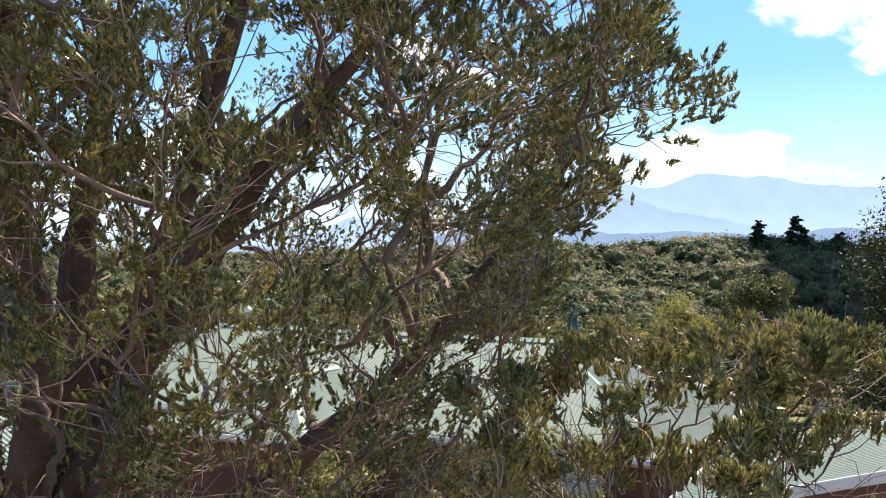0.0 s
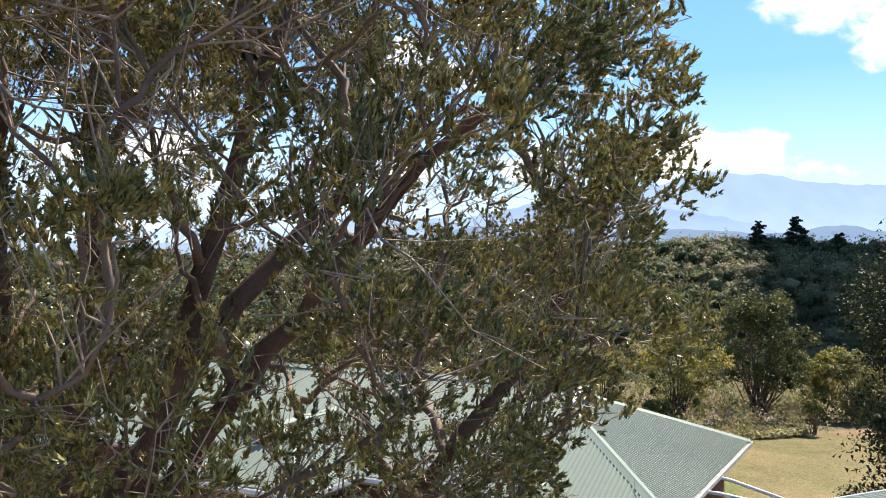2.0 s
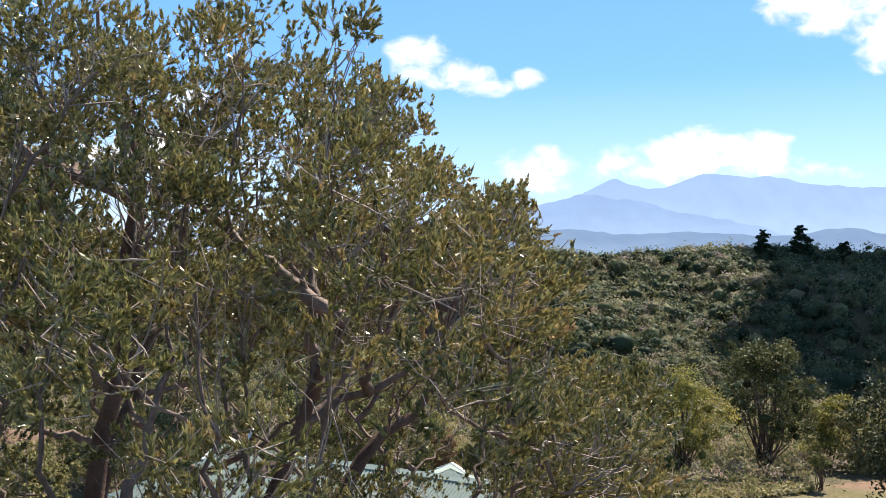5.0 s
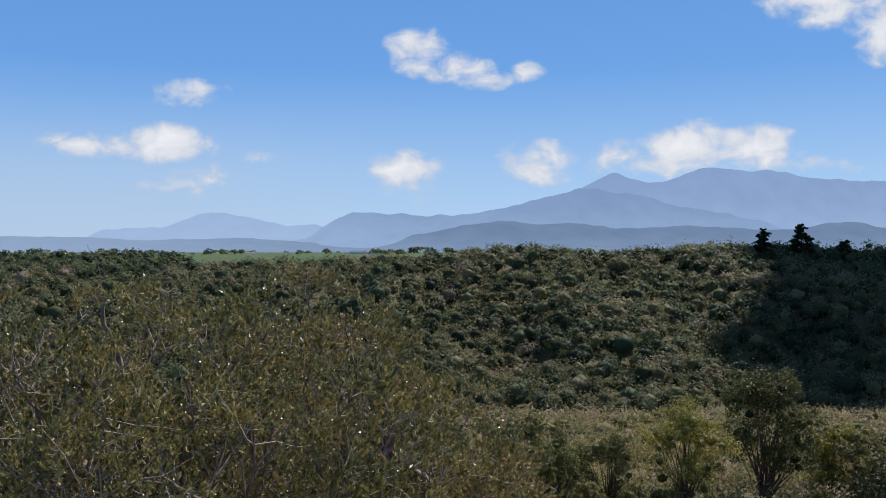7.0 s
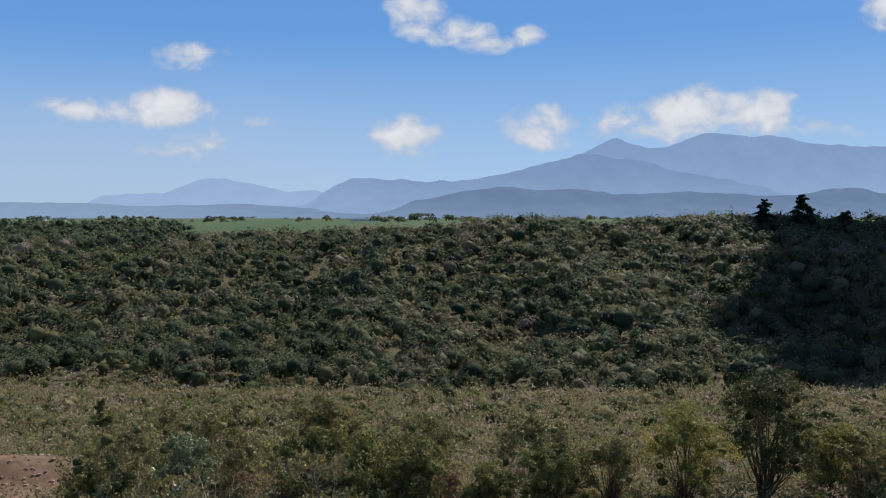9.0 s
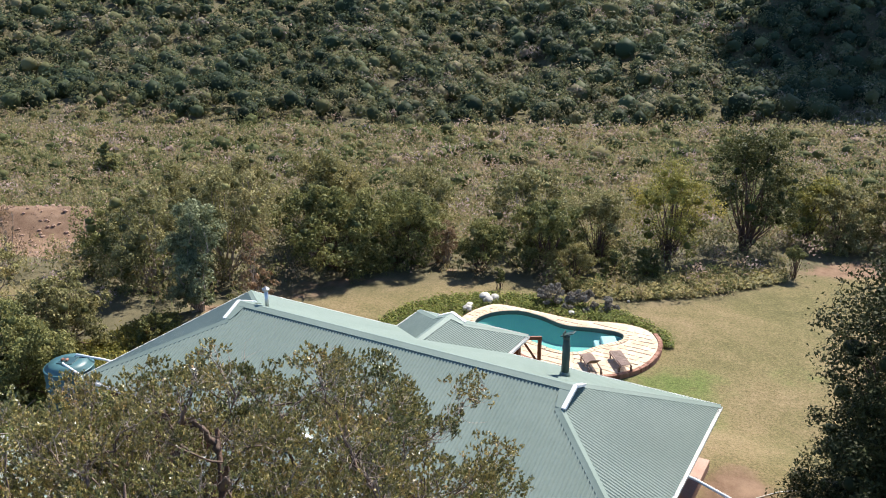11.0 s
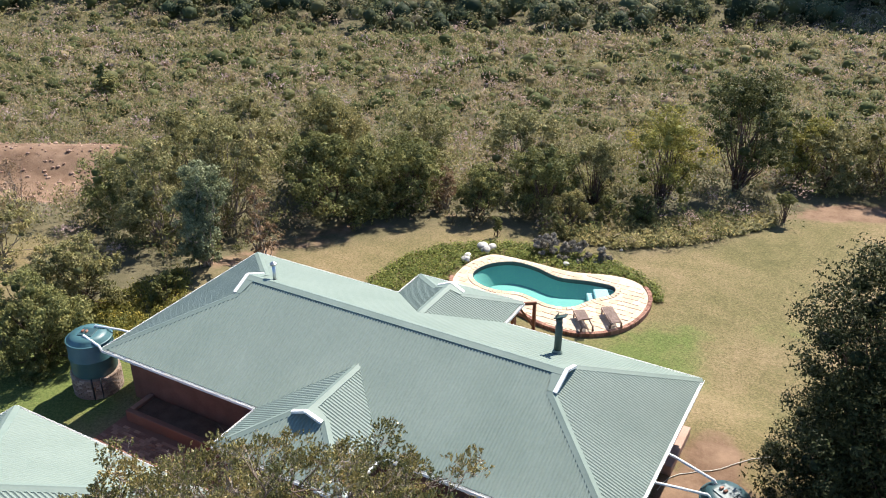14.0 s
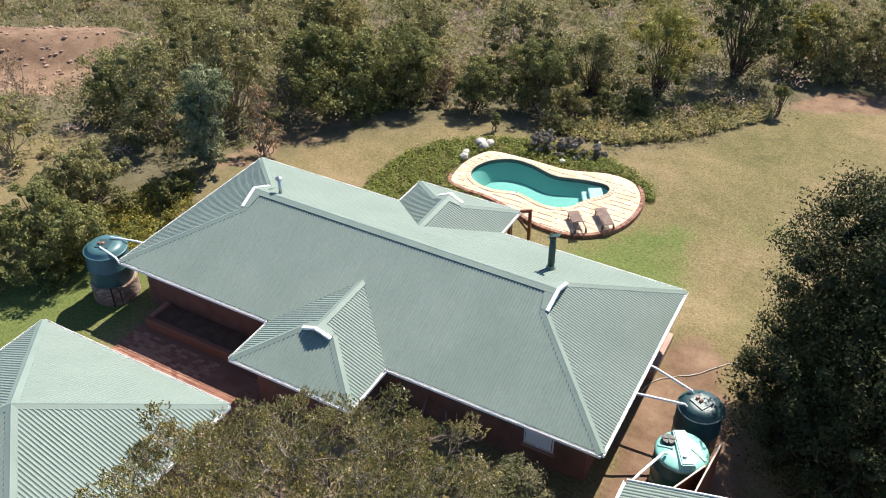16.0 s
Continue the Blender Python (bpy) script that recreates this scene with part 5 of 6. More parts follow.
crown_tree("tree", "small spreading tree with leathery narrow leaves and reddish shoots", ahead(6.0, 0.4), ahead(5.7, 0.7, 4.6),
           ((4.8, 2.3, 6.5), (5.3, 1.5, 6.6), (4.6, 1.0, 6.3)), ahead(4.9, 1.5), ([5.1, 5.8, 6.3, 6.8, 7.1], [0.9, 1.25, 1.35, 1.1, 0.5]),
           (36, 8), 0.05, 0.30, 76, (0.048, ((0, 99, 32, 0.015),)), 0.34, 31, 60, "brushes of narrow green leaves with reddish tips")

# ---- the far land: woods and heath ----
def lump_mesh():
    bm = bmesh.new()
    bmesh.ops.create_icosphere(bm, subdivisions=1, radius=1.0)
    bm.verts.ensure_lookup_table()
    v = np.array([tuple(q.co) for q in bm.verts])
    f = np.array([[q.index for q in p.verts] for p in bm.faces])
    bm.free()
    return v, f


LUMP_V, LUMP_F = lump_mesh()


def bodies(rng, centres, radii, flat, tints):
    """Uneven dense crowns inside the leaf shells: triangles as quads with a doubled corner are avoided by using triangles."""
    n, k = len(centres), len(LUMP_V)
    jit = 0.72 + 0.30 * rng.random((n, k, 1))
    v = centres[:, None, :] + LUMP_V[None] * jit * radii[:, None, None] * np.array([1, 1, flat])
    f = LUMP_F[None] + (np.arange(n) * k)[:, None, None]
    return v.reshape(-1, 3), f.reshape(-1, 3), np.repeat(tints, k)


def jittered(rng, step, u0, u1, widen, edge):
    """Places on a loose grid within the wedge that opens away from the garden."""
    out = []
    u = u0
    while u < u1:
        half = edge + u * widen
        v = np.arange(-half, half, step)
        out.append(np.stack([u + (rng.random(len(v)) - 0.5) * step * 1.5, v + (rng.random(len(v)) - 0.5) * step * 1.5], 1))
        u += step * 0.92
    p = np.concatenate(out)
    x = HOME.x + VIEW_F.x * p[:, 0] + VIEW_R.x * p[:, 1]
    y = HOME.y + VIEW_F.y * p[:, 0] + VIEW_R.y * p[:, 1]
    return p[:, 0], p[:, 1], x, y


def valley_foot(v):
    """How far off the woods begin, by the bearing."""
    return 204 + 0.32 * np.clip(-v - 20, 0, 200) + 0.2 * np.clip(v - 60, 0, 200) + 5 * np.sin(v * 0.13) + 3 * np.sin(v * 0.41)


def plant_mass(name, label, category, mat, seed, belts, woods):
    """Closed plant cover on a loose grid: every plant is a few uneven leafy lumps, its inner shade painted as a darker
    core.
    """
    rng = np.random.default_rng(seed)
    v4, f4, t4, n4 = [], [], [], 0
    v3, f3, t3, n3 = [], [], [], 0
    for step, u0, u1, count, r0, leaf, flat, tone, spread, spiky, k in belts:
        u, v, x, y = jittered(rng, step, u0, u1, 0.52, 9.0)
        free = ~(inside(x, y, LAWN) | inside(x, y, LAWN_WEST) | ((x > -4) & (x < 26) & (y < 24)) | ((x > -8) & (y < 9)))
        for poly in EARTH:
            free &= ~inside(x, y, poly)
        free &= (u > valley_foot(v)) == woods
        free &= (u < 475) | (v < -0.31 * u + 14 * np.sin(u * 0.05))
        u, x, y = u[free], x[free], y[free]
        n = len(u)
        r = r0 * ((0.5 + 0.75 * rng.random(n) ** 1.3) if woods else (0.55 + 0.75 * rng.random(n) ** 1.6))
        z = ground_height(x, y) + r * flat * 0.45 + rng.random(n) ** 2 * r0 * (0.75 if woods else 0.3)
        c = np.stack([x, y, z], -1)
        pale = rng.random(n)
        tint = np.clip(tone + spread * rng.normal(size=n) + 0.34 * (pale < 0.10) - 0.18 * (pale > 0.75), 0, 1)
        d = unit(rng.normal(size=(n, k, 3)))
        d[..., 2] = np.abs(d[..., 2]) * 0.8 - 0.25
        d[:, 0] *= 0.2
        c3 = (c[:, None, :] + d * (0.35 + 0.45 * rng.random((n, k, 1))) * r[:, None, None]).reshape(-1, 3)
        r3 = (r[:, None] * np.array([0.85, 0.6, 0.52, 0.46, 0.42])[:k] * (0.7 + 0.6 * rng.random((n, k)))).ravel()
        t3_ = np.clip(np.repeat(tint, k) + 0.05 * rng.normal(size=n * k), 0, 1)
        big = slice(None, None, k)
        keep = np.ones(n, bool) if woods else (rng.random(n) < 0.35) & (u > 80)
        # lower tint on these cores paints in shade between the leaves
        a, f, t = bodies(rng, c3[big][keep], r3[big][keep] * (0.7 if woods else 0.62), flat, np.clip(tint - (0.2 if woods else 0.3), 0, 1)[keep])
        v3.append(a), f3.append(f + n3), t3.append(t)
        n3 += len(a)
        a, f, t = clumps(rng, c3, r3 * 1.1, count, leaf * (0.6 + 0.4 * r3 / r0), flat, t3_, 0.35, 0.32 if woods else 0.6, 0.4 if woods else 0.55, 0.75 if woods else 0.5, spiky, -0.55)
        v4.append(a), f4.append(f + n4), t4.append(t)
        n4 += len(a)
    ob = tagged(link_mesh(name, np.concatenate(v4), np.concatenate(f4), mat, tint=np.concatenate(t4)), label, category, kind="stuff")
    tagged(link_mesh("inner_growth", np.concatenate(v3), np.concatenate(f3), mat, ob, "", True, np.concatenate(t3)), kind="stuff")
    return ob


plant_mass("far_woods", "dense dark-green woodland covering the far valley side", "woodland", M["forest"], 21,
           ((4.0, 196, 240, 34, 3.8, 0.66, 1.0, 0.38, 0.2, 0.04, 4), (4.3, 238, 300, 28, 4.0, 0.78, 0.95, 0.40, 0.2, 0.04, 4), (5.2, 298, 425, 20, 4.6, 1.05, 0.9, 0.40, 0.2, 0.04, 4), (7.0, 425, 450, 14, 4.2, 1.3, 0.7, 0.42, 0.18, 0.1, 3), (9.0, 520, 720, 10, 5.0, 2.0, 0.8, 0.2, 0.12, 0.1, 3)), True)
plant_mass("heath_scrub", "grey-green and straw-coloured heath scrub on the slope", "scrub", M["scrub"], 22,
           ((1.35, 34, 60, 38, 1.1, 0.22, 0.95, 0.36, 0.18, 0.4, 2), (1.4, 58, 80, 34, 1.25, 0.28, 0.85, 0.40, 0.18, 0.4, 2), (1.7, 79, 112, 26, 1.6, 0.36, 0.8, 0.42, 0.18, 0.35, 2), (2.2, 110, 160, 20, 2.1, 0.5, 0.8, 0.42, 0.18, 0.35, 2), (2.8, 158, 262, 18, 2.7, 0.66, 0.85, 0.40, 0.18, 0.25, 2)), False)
# ---- garden trees and shrubs ----
def shrub(name, label, at, height, width, mat, seed, leaf=0.16, per=260, lumps=14, clear=0.12, trunk=0.09, stems=5, wood="bark", group="", tone=0.5, fill=0.9, category="tree", solid=0.62):
    """A leafy tree or shrub: stems that fork to the middle of many leaf lumps, with gaps between them."""
    rng = np.random.default_rng(seed)
    x, y = at
    z0 = float(ground_height(x, y)) - 0.04
    t = thing(name, label, category, (x, y, z0), 0.0, group)
    lumps = int(lumps * 1.3)
    h0 = height * clear
    a = rng.random(lumps) * 2 * np.pi
    q = rng.random(lumps) ** 0.42
    hz = h0 + (height - h0) * (0.06 + 0.82 * rng.random(lumps) ** (0.85 if clear > 0.1 else 1.15))
    rel = np.clip((hz - h0) / (height - h0), 0, 1)
    wide = np.sin(np.pi * np.clip(rel * 0.82 + 0.14, 0, 1)) ** 0.7 if clear > 0.1 else np.sqrt(1.0 - 0.92 * rel ** 2)
    c = np.stack([np.cos(a) * q * width / 2 * wide * 0.78, np.sin(a) * q * width / 2 * wide * 0.78, hz], 1)
    c[0] = (0, 0, height * 0.84)
    r = (0.16 + 0.13 * rng.random(lumps)) * min(width, height * 1.1) * fill
    c[:, 2] = np.minimum(c[:, 2], height - r * 0.75)
    lines = []
    for i in range(lumps):
        s = rng.normal(size=3) * np.array([0.05, 0.05, 0]) * stems * 0.5
        lines.append((bent(rng, s, c[i], 7, 0.02 * height, 0.02 * height), np.linspace(trunk * (0.45 + 0.4 * rng.random()), 0.012, 7)))
    v, f = tube_arrays(lines, 5)
    link_mesh("trunk", v, f, M[wood], t, smooth=True)
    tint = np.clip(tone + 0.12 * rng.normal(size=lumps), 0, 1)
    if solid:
        # added core lumps, tinted darker to paint in the shade inside the crown
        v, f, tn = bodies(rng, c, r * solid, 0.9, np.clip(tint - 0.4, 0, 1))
        v[:, 2] = np.maximum(v[:, 2], 0.03)
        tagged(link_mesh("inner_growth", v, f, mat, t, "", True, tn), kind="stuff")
    sub_c, sub_r, sub_t = [], [], []
    for i in range(lumps):
        for _ in range(7):
            d = unit(rng.normal(size=3) + np.array([0, 0, 0.15]))
            sub_c.append(c[i] + d * r[i] * 0.72 * np.array([1, 1, 0.85])), sub_r.append(r[i] * (0.28 + 0.22 * rng.random())), sub_t.append(tint[i] + 0.07 * rng.normal())
    v, f, tn = clumps(rng, np.array(sub_c), np.array(sub_r), max(16, int(per * 0.175)), np.full(len(sub_c), leaf * 0.84), 0.9, np.clip(np.array(sub_t), 0, 1), 0.45, 0.7, 0.6, 0.6, 0.2, -0.6)
    v[:, 2] = np.maximum(v[:, 2], 0.03)
    link_mesh("crown", v, f, mat, t, tint=tn)
    return t


G = "trees round the garden"
# north edge of the lawn, west to east
PLANTS = [
    ("tree", "silvery teal-green young tree beside the house", (-5.0, 11.2), 6.1, 3.0, "teal_leaves", 41, 0.14, 620, 26, 0.1, 0.07, "twig"),
    ("shrub", "thin brownish dry shrub next to the silvery tree", (-4.4, 15.0), 4.8, 2.2, "dry_leaves", 42, 0.13, 200, 12, 0.05, 0.05, "twig"),
    ("tree", "broad dark-green bushy tree at the lawn's edge", (-4.6, 22.6), 4.9, 8.2, "green_leaves", 43, 0.2, 520, 32, 0.04, 0.1, "bark"),
    ("tree", "rounded grey-green bushy tree beside the path", (-1.4, 26.0), 4.4, 6.4, "green_leaves", 44, 0.19, 480, 28, 0.03, 0.1, "bark"),
    ("tree", "greyish twiggy bush tree west of the lawn", (-9.8, 12.6), 6.6, 5.2, "grey_leaves", 45, 0.17, 420, 20, 0.06, 0.09, "twig"),
    ("tree", "tall grey-green bush tree behind the silvery tree", (-9.2, 17.6), 6.9, 5.6, "grey_leaves", 46, 0.18, 420, 22, 0.06, 0.09, "twig"),
    ("tree", "dark green bush tree above the earth bank", (-14.6, 14.2), 4.6, 5.2, "green_leaves", 47, 0.18, 420, 18, 0.03, 0.09, "bark"),
    ("shrub", "grey-green garden shrub beside the west lawn", (-7.4, 4.6), 3.7, 5.4, "grey_leaves", 48, 0.15, 480, 26, 0.02, 0.06, "bark"),
    ("shrub", "large grey-green shrub behind the water tank", (-5.4, 0.9), 4.2, 5.6, "green_leaves", 49, 0.15, 520, 30, 0.02, 0.07, "bark"),
    ("shrub", "leafy shrub in the corner by the water tank", (-8.2, -2.0), 4.2, 5.6, "green_leaves", 50, 0.15, 480, 26, 0.02, 0.06, "bark"),
    ("shrub", "low bright green shrub among yellow flowers", (-4.2, 7.2), 1.5, 2.6, "green_leaves", 51, 0.12, 320, 12, 0.0, 0.04, "bark"),
    ("shrub", "yellow-flowering low shrub by the house corner", (-2.4, 5.4), 1.0, 1.9, "yellow_leaves", 52, 0.1, 260, 10, 0.0, 0.03, "bark"),
    ("tree", "twiggy grey shrub in front of the earth bank", (-15.4, 6.2), 3.8, 4.4, "grey_leaves", 53, 0.15, 340, 16, 0.03, 0.06, "twig"),
    ("shrub", "bare straw-coloured shrub against the earth bank", (-18.5, 9.8), 4.4, 3.4, "dry_leaves", 54, 0.11, 130, 14, 0.05, 0.05, "twig"),
    ("shrub", "dry whitish shrub beside the footpath", (1.1, 27.0), 3.0, 1.9, "dry_leaves", 55, 0.12, 260, 12, 0.03, 0.05, "twig"),
    ("shrub", "fresh green shrub at the lawn's edge by the path", (3.7, 27.0), 3.4, 3.4, "green_leaves", 56, 0.16, 420, 18, 0.02, 0.07, "bark"),
    ("tree", "dense mid-green bush tree behind the pool", (6.9, 30.0), 4.6, 5.0, "green_leaves", 57, 0.18, 480, 20, 0.02, 0.08, "bark"),
    ("tree", "grey-olive bush tree behind the clipped shrubs", (9.2, 33.0), 4.6, 4.6, "grey_leaves", 58, 0.18, 420, 18, 0.03, 0.08, "bark"),
    ("tree", "yellow-green airy tree at the lawn's edge", (13.2, 35.2), 6.5, 5.4, "yellow_leaves", 59, 0.17, 360, 22, 0.2, 0.09, "bark"),
    ("tree", "tall dark olive tree with several bare stems", (17.1, 41.4), 8.2, 6.2, "dark_olive", 60, 0.19, 420, 26, 0.2, 0.12, "bark"),
    ("shrub", "yellow-flowering shrub behind the lawn", (20.6, 46.4), 5.0, 4.4, "yellow_leaves", 61, 0.18, 360, 16, 0.03, 0.07, "bark"),
    ("tree", "spreading grey-green bush at the lawn's far edge", (22.6, 46.0), 4.5, 5.4, "grey_leaves", 62, 0.2, 420, 18, 0.02, 0.08, "bark"),
    ("tree", "olive bush tree along the lawn's far edge", (26.5, 46.5), 5.6, 5.6, "olive_leaves", 63, 0.2, 420, 18, 0.04, 0.08, "bark"),
    ("tree", "olive bush tree along the lawn's far edge", (31.5, 48.0), 5.4, 5.8, "olive_leaves", 64, 0.2, 420, 18, 0.04, 0.08, "bark"),
    ("tree", "olive bush tree along the lawn's far edge", (37.5, 49.5), 5.8, 6.0, "olive_leaves", 65, 0.2, 380, 18, 0.04, 0.08, "bark"),
    ("shrub", "clipped rounded olive shrub beyond the pool", (9.4, 28.0), 2.5, 3.4, "olive_leaves", 66, 0.1, 620, 16, 0.0, 0.05, "bark"),
    ("shrub", "clipped rounded green shrub beyond the pool", (11.4, 30.2), 1.9, 2.6, "green_leaves", 67, 0.1, 560, 14, 0.0, 0.05, "bark"),
    ("shrub", "clipped rounded green shrub beyond the pool", (13.0, 31.8), 1.9, 2.2, "green_leaves", 68, 0.1, 560, 14, 0.0, 0.05, "bark"),
    ("tree", "small round-headed standard tree on the lawn's corner", (21.0, 36.9), 2.1, 1.3, "green_leaves", 69, 0.09, 420, 10, 0.45, 0.05, "bark"),
    ("shrub", "small bright green sapling behind the boulders", (6.1, 24.6), 1.5, 0.9, "green_leaves", 70, 0.09, 220, 8, 0.15, 0.03, "bark"),
    ("shrub", "grey-purple lavender bush on the pool bed", (9.7, 24.0), 1.2, 2.5, "lavender", 71, 0.1, 900, 12, 0.0, 0.03, "twig"),
    ("shrub", "grey-purple lavender bush on the pool bed", (11.3, 24.2), 1.15, 2.5, "lavender", 72, 0.1, 900, 12, 0.0, 0.03, "twig"),
    ("shrub", "small grey-purple lavender bush on the pool bed", (12.8, 24.5), 0.9, 1.6, "lavender", 73, 0.1, 700, 9, 0.0, 0.03, "twig"),
    ("tree", "pale twiggy bush in front of the house wall", (19.6, -2.4), 3.4, 3.2, "dry_olive", 74, 0.1, 620, 18, 0.05, 0.05, "twig"),
    ("shrub", "fresh green shrub below the eaves", (16.6, -2.2), 1.9, 1.8, "green_leaves", 75, 0.1, 420, 12, 0.05, 0.04, "bark"),
    ("shrub", "dark shrub between the two tree crowns", (15.6, -4.6), 3.0, 2.8, "green_leaves", 76, 0.11, 480, 14, 0.05, 0.05, "bark"),
    ("tree", "bushy tree behind the broad dark-green one", (-8.4, 26.5), 6.2, 6.0, "olive_leaves", 77, 0.2, 420, 20, 0.04, 0.09, "bark"),
    ("tree", "grey bushy tree above the footpath", (-2.6, 31.0), 5.4, 5.6, "grey_leaves", 78, 0.2, 420, 20, 0.04, 0.09, "twig"),
    ("tree", "grey-green bushy tree above the footpath", (3.6, 33.5), 5.2, 5.6, "grey_leaves", 79, 0.2, 420, 20, 0.04, 0.09, "twig"),
    ("tree", "olive bush tree among the scrub", (-14.6, 20.5), 5.6, 5.4, "olive_leaves", 80, 0.2, 380, 18, 0.04, 0.09, "bark"),
    ("tree", "twiggy grey tree among the scrub", (-16.5, 28.5), 6.0, 5.6, "grey_leaves", 81, 0.2, 320, 18, 0.04, 0.09, "twig"),
    ("tree", "olive bush tree among the scrub", (-10.5, 31.0), 5.6, 5.6, "olive_leaves", 82, 0.2, 360, 18, 0.04, 0.09, "bark"),
]
M["dark_olive"] = foliage("dark_olive_leaves", [(0.055, 0.065, 0.024), (0.095, 0.10, 0.034), (0.155, 0.14, 0.048)], 0.25, 0.5)
M["dry_olive"] = foliage("pale_olive_leaves", [(0.10, 0.105, 0.045), (0.16, 0.15, 0.07), (0.24, 0.2, 0.12)], 0.3, 0.55)
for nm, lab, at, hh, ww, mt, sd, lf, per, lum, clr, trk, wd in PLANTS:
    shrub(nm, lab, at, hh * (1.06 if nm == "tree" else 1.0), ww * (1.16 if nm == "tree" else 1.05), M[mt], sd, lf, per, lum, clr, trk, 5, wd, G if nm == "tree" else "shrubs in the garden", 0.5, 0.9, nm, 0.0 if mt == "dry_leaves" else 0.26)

# the dark cypress-like tree east of the house
cy = ahead(24.2, 15.8)
shrub("tree", "tall dense blackish-green tree beside the lawn", (cy.x, cy.y), 10.8, 10.2, M["dark_leaves"], 91, 0.15, 620, 120, -0.1, 0.16, 5, "bark", G, 0.45, 0.74, "tree", 0.2)
cy = ahead(20.8, 14.9)
shrub("tree", "dense blackish-green tree shading the shed", (cy.x, cy.y), 7.4, 9.2, M["dark_leaves"], 92, 0.15, 420, 72, 0.02, 0.16, 5, "bark", G, 0.45, 0.74, "tree", 0.2)


def build_pine(label, at, height, width, seed, tiers=9):
    """A dark conifer: a straight trunk, whorls of boughs, needle pads on them."""
    rng = np.random.default_rng(seed)
    x, y = at
    t = thing("pine_tree", label, "tree", (x, y, float(ground_height(x, y)) - 0.1), 0.0, "pines on the skyline")
    lines = [(bent(rng, np.zeros(3), np.array([0, 0, height]), 9, 0, 0.012 * height), np.linspace(0.028 * height, 0.02, 9))]
    cs, rs = [], []
    for k in range(tiers):
        z = height * (0.34 + 0.6 * k / (tiers - 1))
        reach = width / 2 * (1.0 - 0.62 * (k / (tiers - 1)) ** 1.6) * (0.75 + 0.4 * rng.random())
        for _ in range(6):
            a = rng.random() * 2 * math.pi
            reach_ = reach * rng.uniform(0.55, 1.15)
            e = np.array([math.cos(a) * reach_, math.sin(a) * reach_, z + rng.uniform(-0.06, 0.07) * height])
            lines.append((bent(rng, np.array([0, 0, z - 0.1 * reach]), e, 5, 0, 0.02 * reach), np.linspace(0.006 * height, 0.01, 5)))
            for q in (0.55, 0.95):
                cs.append(np.array([0, 0, z]) + (e - np.array([0, 0, z])) * q), rs.append(reach * (0.25 + 0.12 * rng.random()))
    v, f = tube_arrays(lines, 6)
    link_mesh("trunk", v, f, M["bark"], t, smooth=True)
    v, f, tn = clumps(rng, np.array(cs), np.array(rs), 60, np.full(len(cs), 0.05 * height), 0.8, np.clip(rng.normal(0.5, 0.15, len(cs)), 0, 1), 0.5, 0.7)
    link_mesh("crown", v, f, M["pine" if height > 8 else "green_leaves"], t, tint=tn)


for lab, u, v, hh, ww, sd in (("tall dark pine standing on the skyline", 400, 162, 19.0, 11, 101), ("dark pine on the skyline beside a taller one", 398, 144, 15.0, 8.0, 102), ("small dark pine low on the skyline", 404, 184, 11.5, 8.0, 103)):
    pl = ahead(u, v)
    build_pine(lab, (pl.x, pl.y), hh, ww, sd)
pl = ahead(97.5, -38.5)
build_pine("small young green pine alone in the heath", (pl.x, pl.y), 4.9, 2.6, 104, 10)


def build_cover():
    """Low leafy ground cover round the pool, and the planted strip along the lawn's north edge."""
    rng = np.random.default_rng(61)
    pts = rng.random((6500, 2)) * np.array([16, 13]) + np.array([2, 13])
    keep = inside(pts[:, 0], pts[:, 1], [tuple(q) for q in BED]) & ~inside(pts[:, 0], pts[:, 1], [tuple(q) for q in shrink(DECK, -0.12)]) & ~((pts[:, 0] > 8.0) & (pts[:, 1] < 12.2))
    pts = pts[keep]
    z = ground_height(pts[:, 0], pts[:, 1])
    c = np.stack([pts[:, 0], pts[:, 1], z + 0.10], 1)
    tint = np.clip(0.45 + 0.25 * rng.normal(size=len(c)), 0, 1)
    v, f, t = clumps(rng, c, 0.22 + 0.18 * rng.random(len(c)), 14, np.full(len(c), 0.13), 0.8, tint, 0.9, 0.6)
    tagged(link_mesh("ground_cover", v, f, M["cover"], tint=t), "low green creeping ground cover round the pool", "ground cover", kind="stuff")
    strip = [(8.6, 25.9), (13.2, 26.6), (16.6, 29.6), (19.4, 33.6), (20.8, 35.6), (20.6, 37.6), (17.4, 36.4), (14.2, 32.6), (10.8, 29.2), (8.0, 27.4)]
    pts = rng.random((6000, 2)) * np.array([14, 13]) + np.array([7.5, 25.5])
    pts = pts[inside(pts[:, 0], pts[:, 1], strip)]
    c = np.stack([pts[:, 0], pts[:, 1], ground_height(pts[:, 0], pts[:, 1]) + 0.12], 1)
    tint = np.clip(0.55 + 0.3 * rng.normal(size=len(c)), 0, 1)
    v, f, t = clumps(rng, c, 0.18 + 0.28 * rng.random(len(c)) ** 2, 14, np.full(len(c), 0.17), 1.0, tint, 1.6, 0.7)
    tagged(link_mesh("border_plants", v, f, M["olive_leaves"], tint=t), "mixed low border plants along the lawn", "ground cover", kind="stuff")


build_cover()


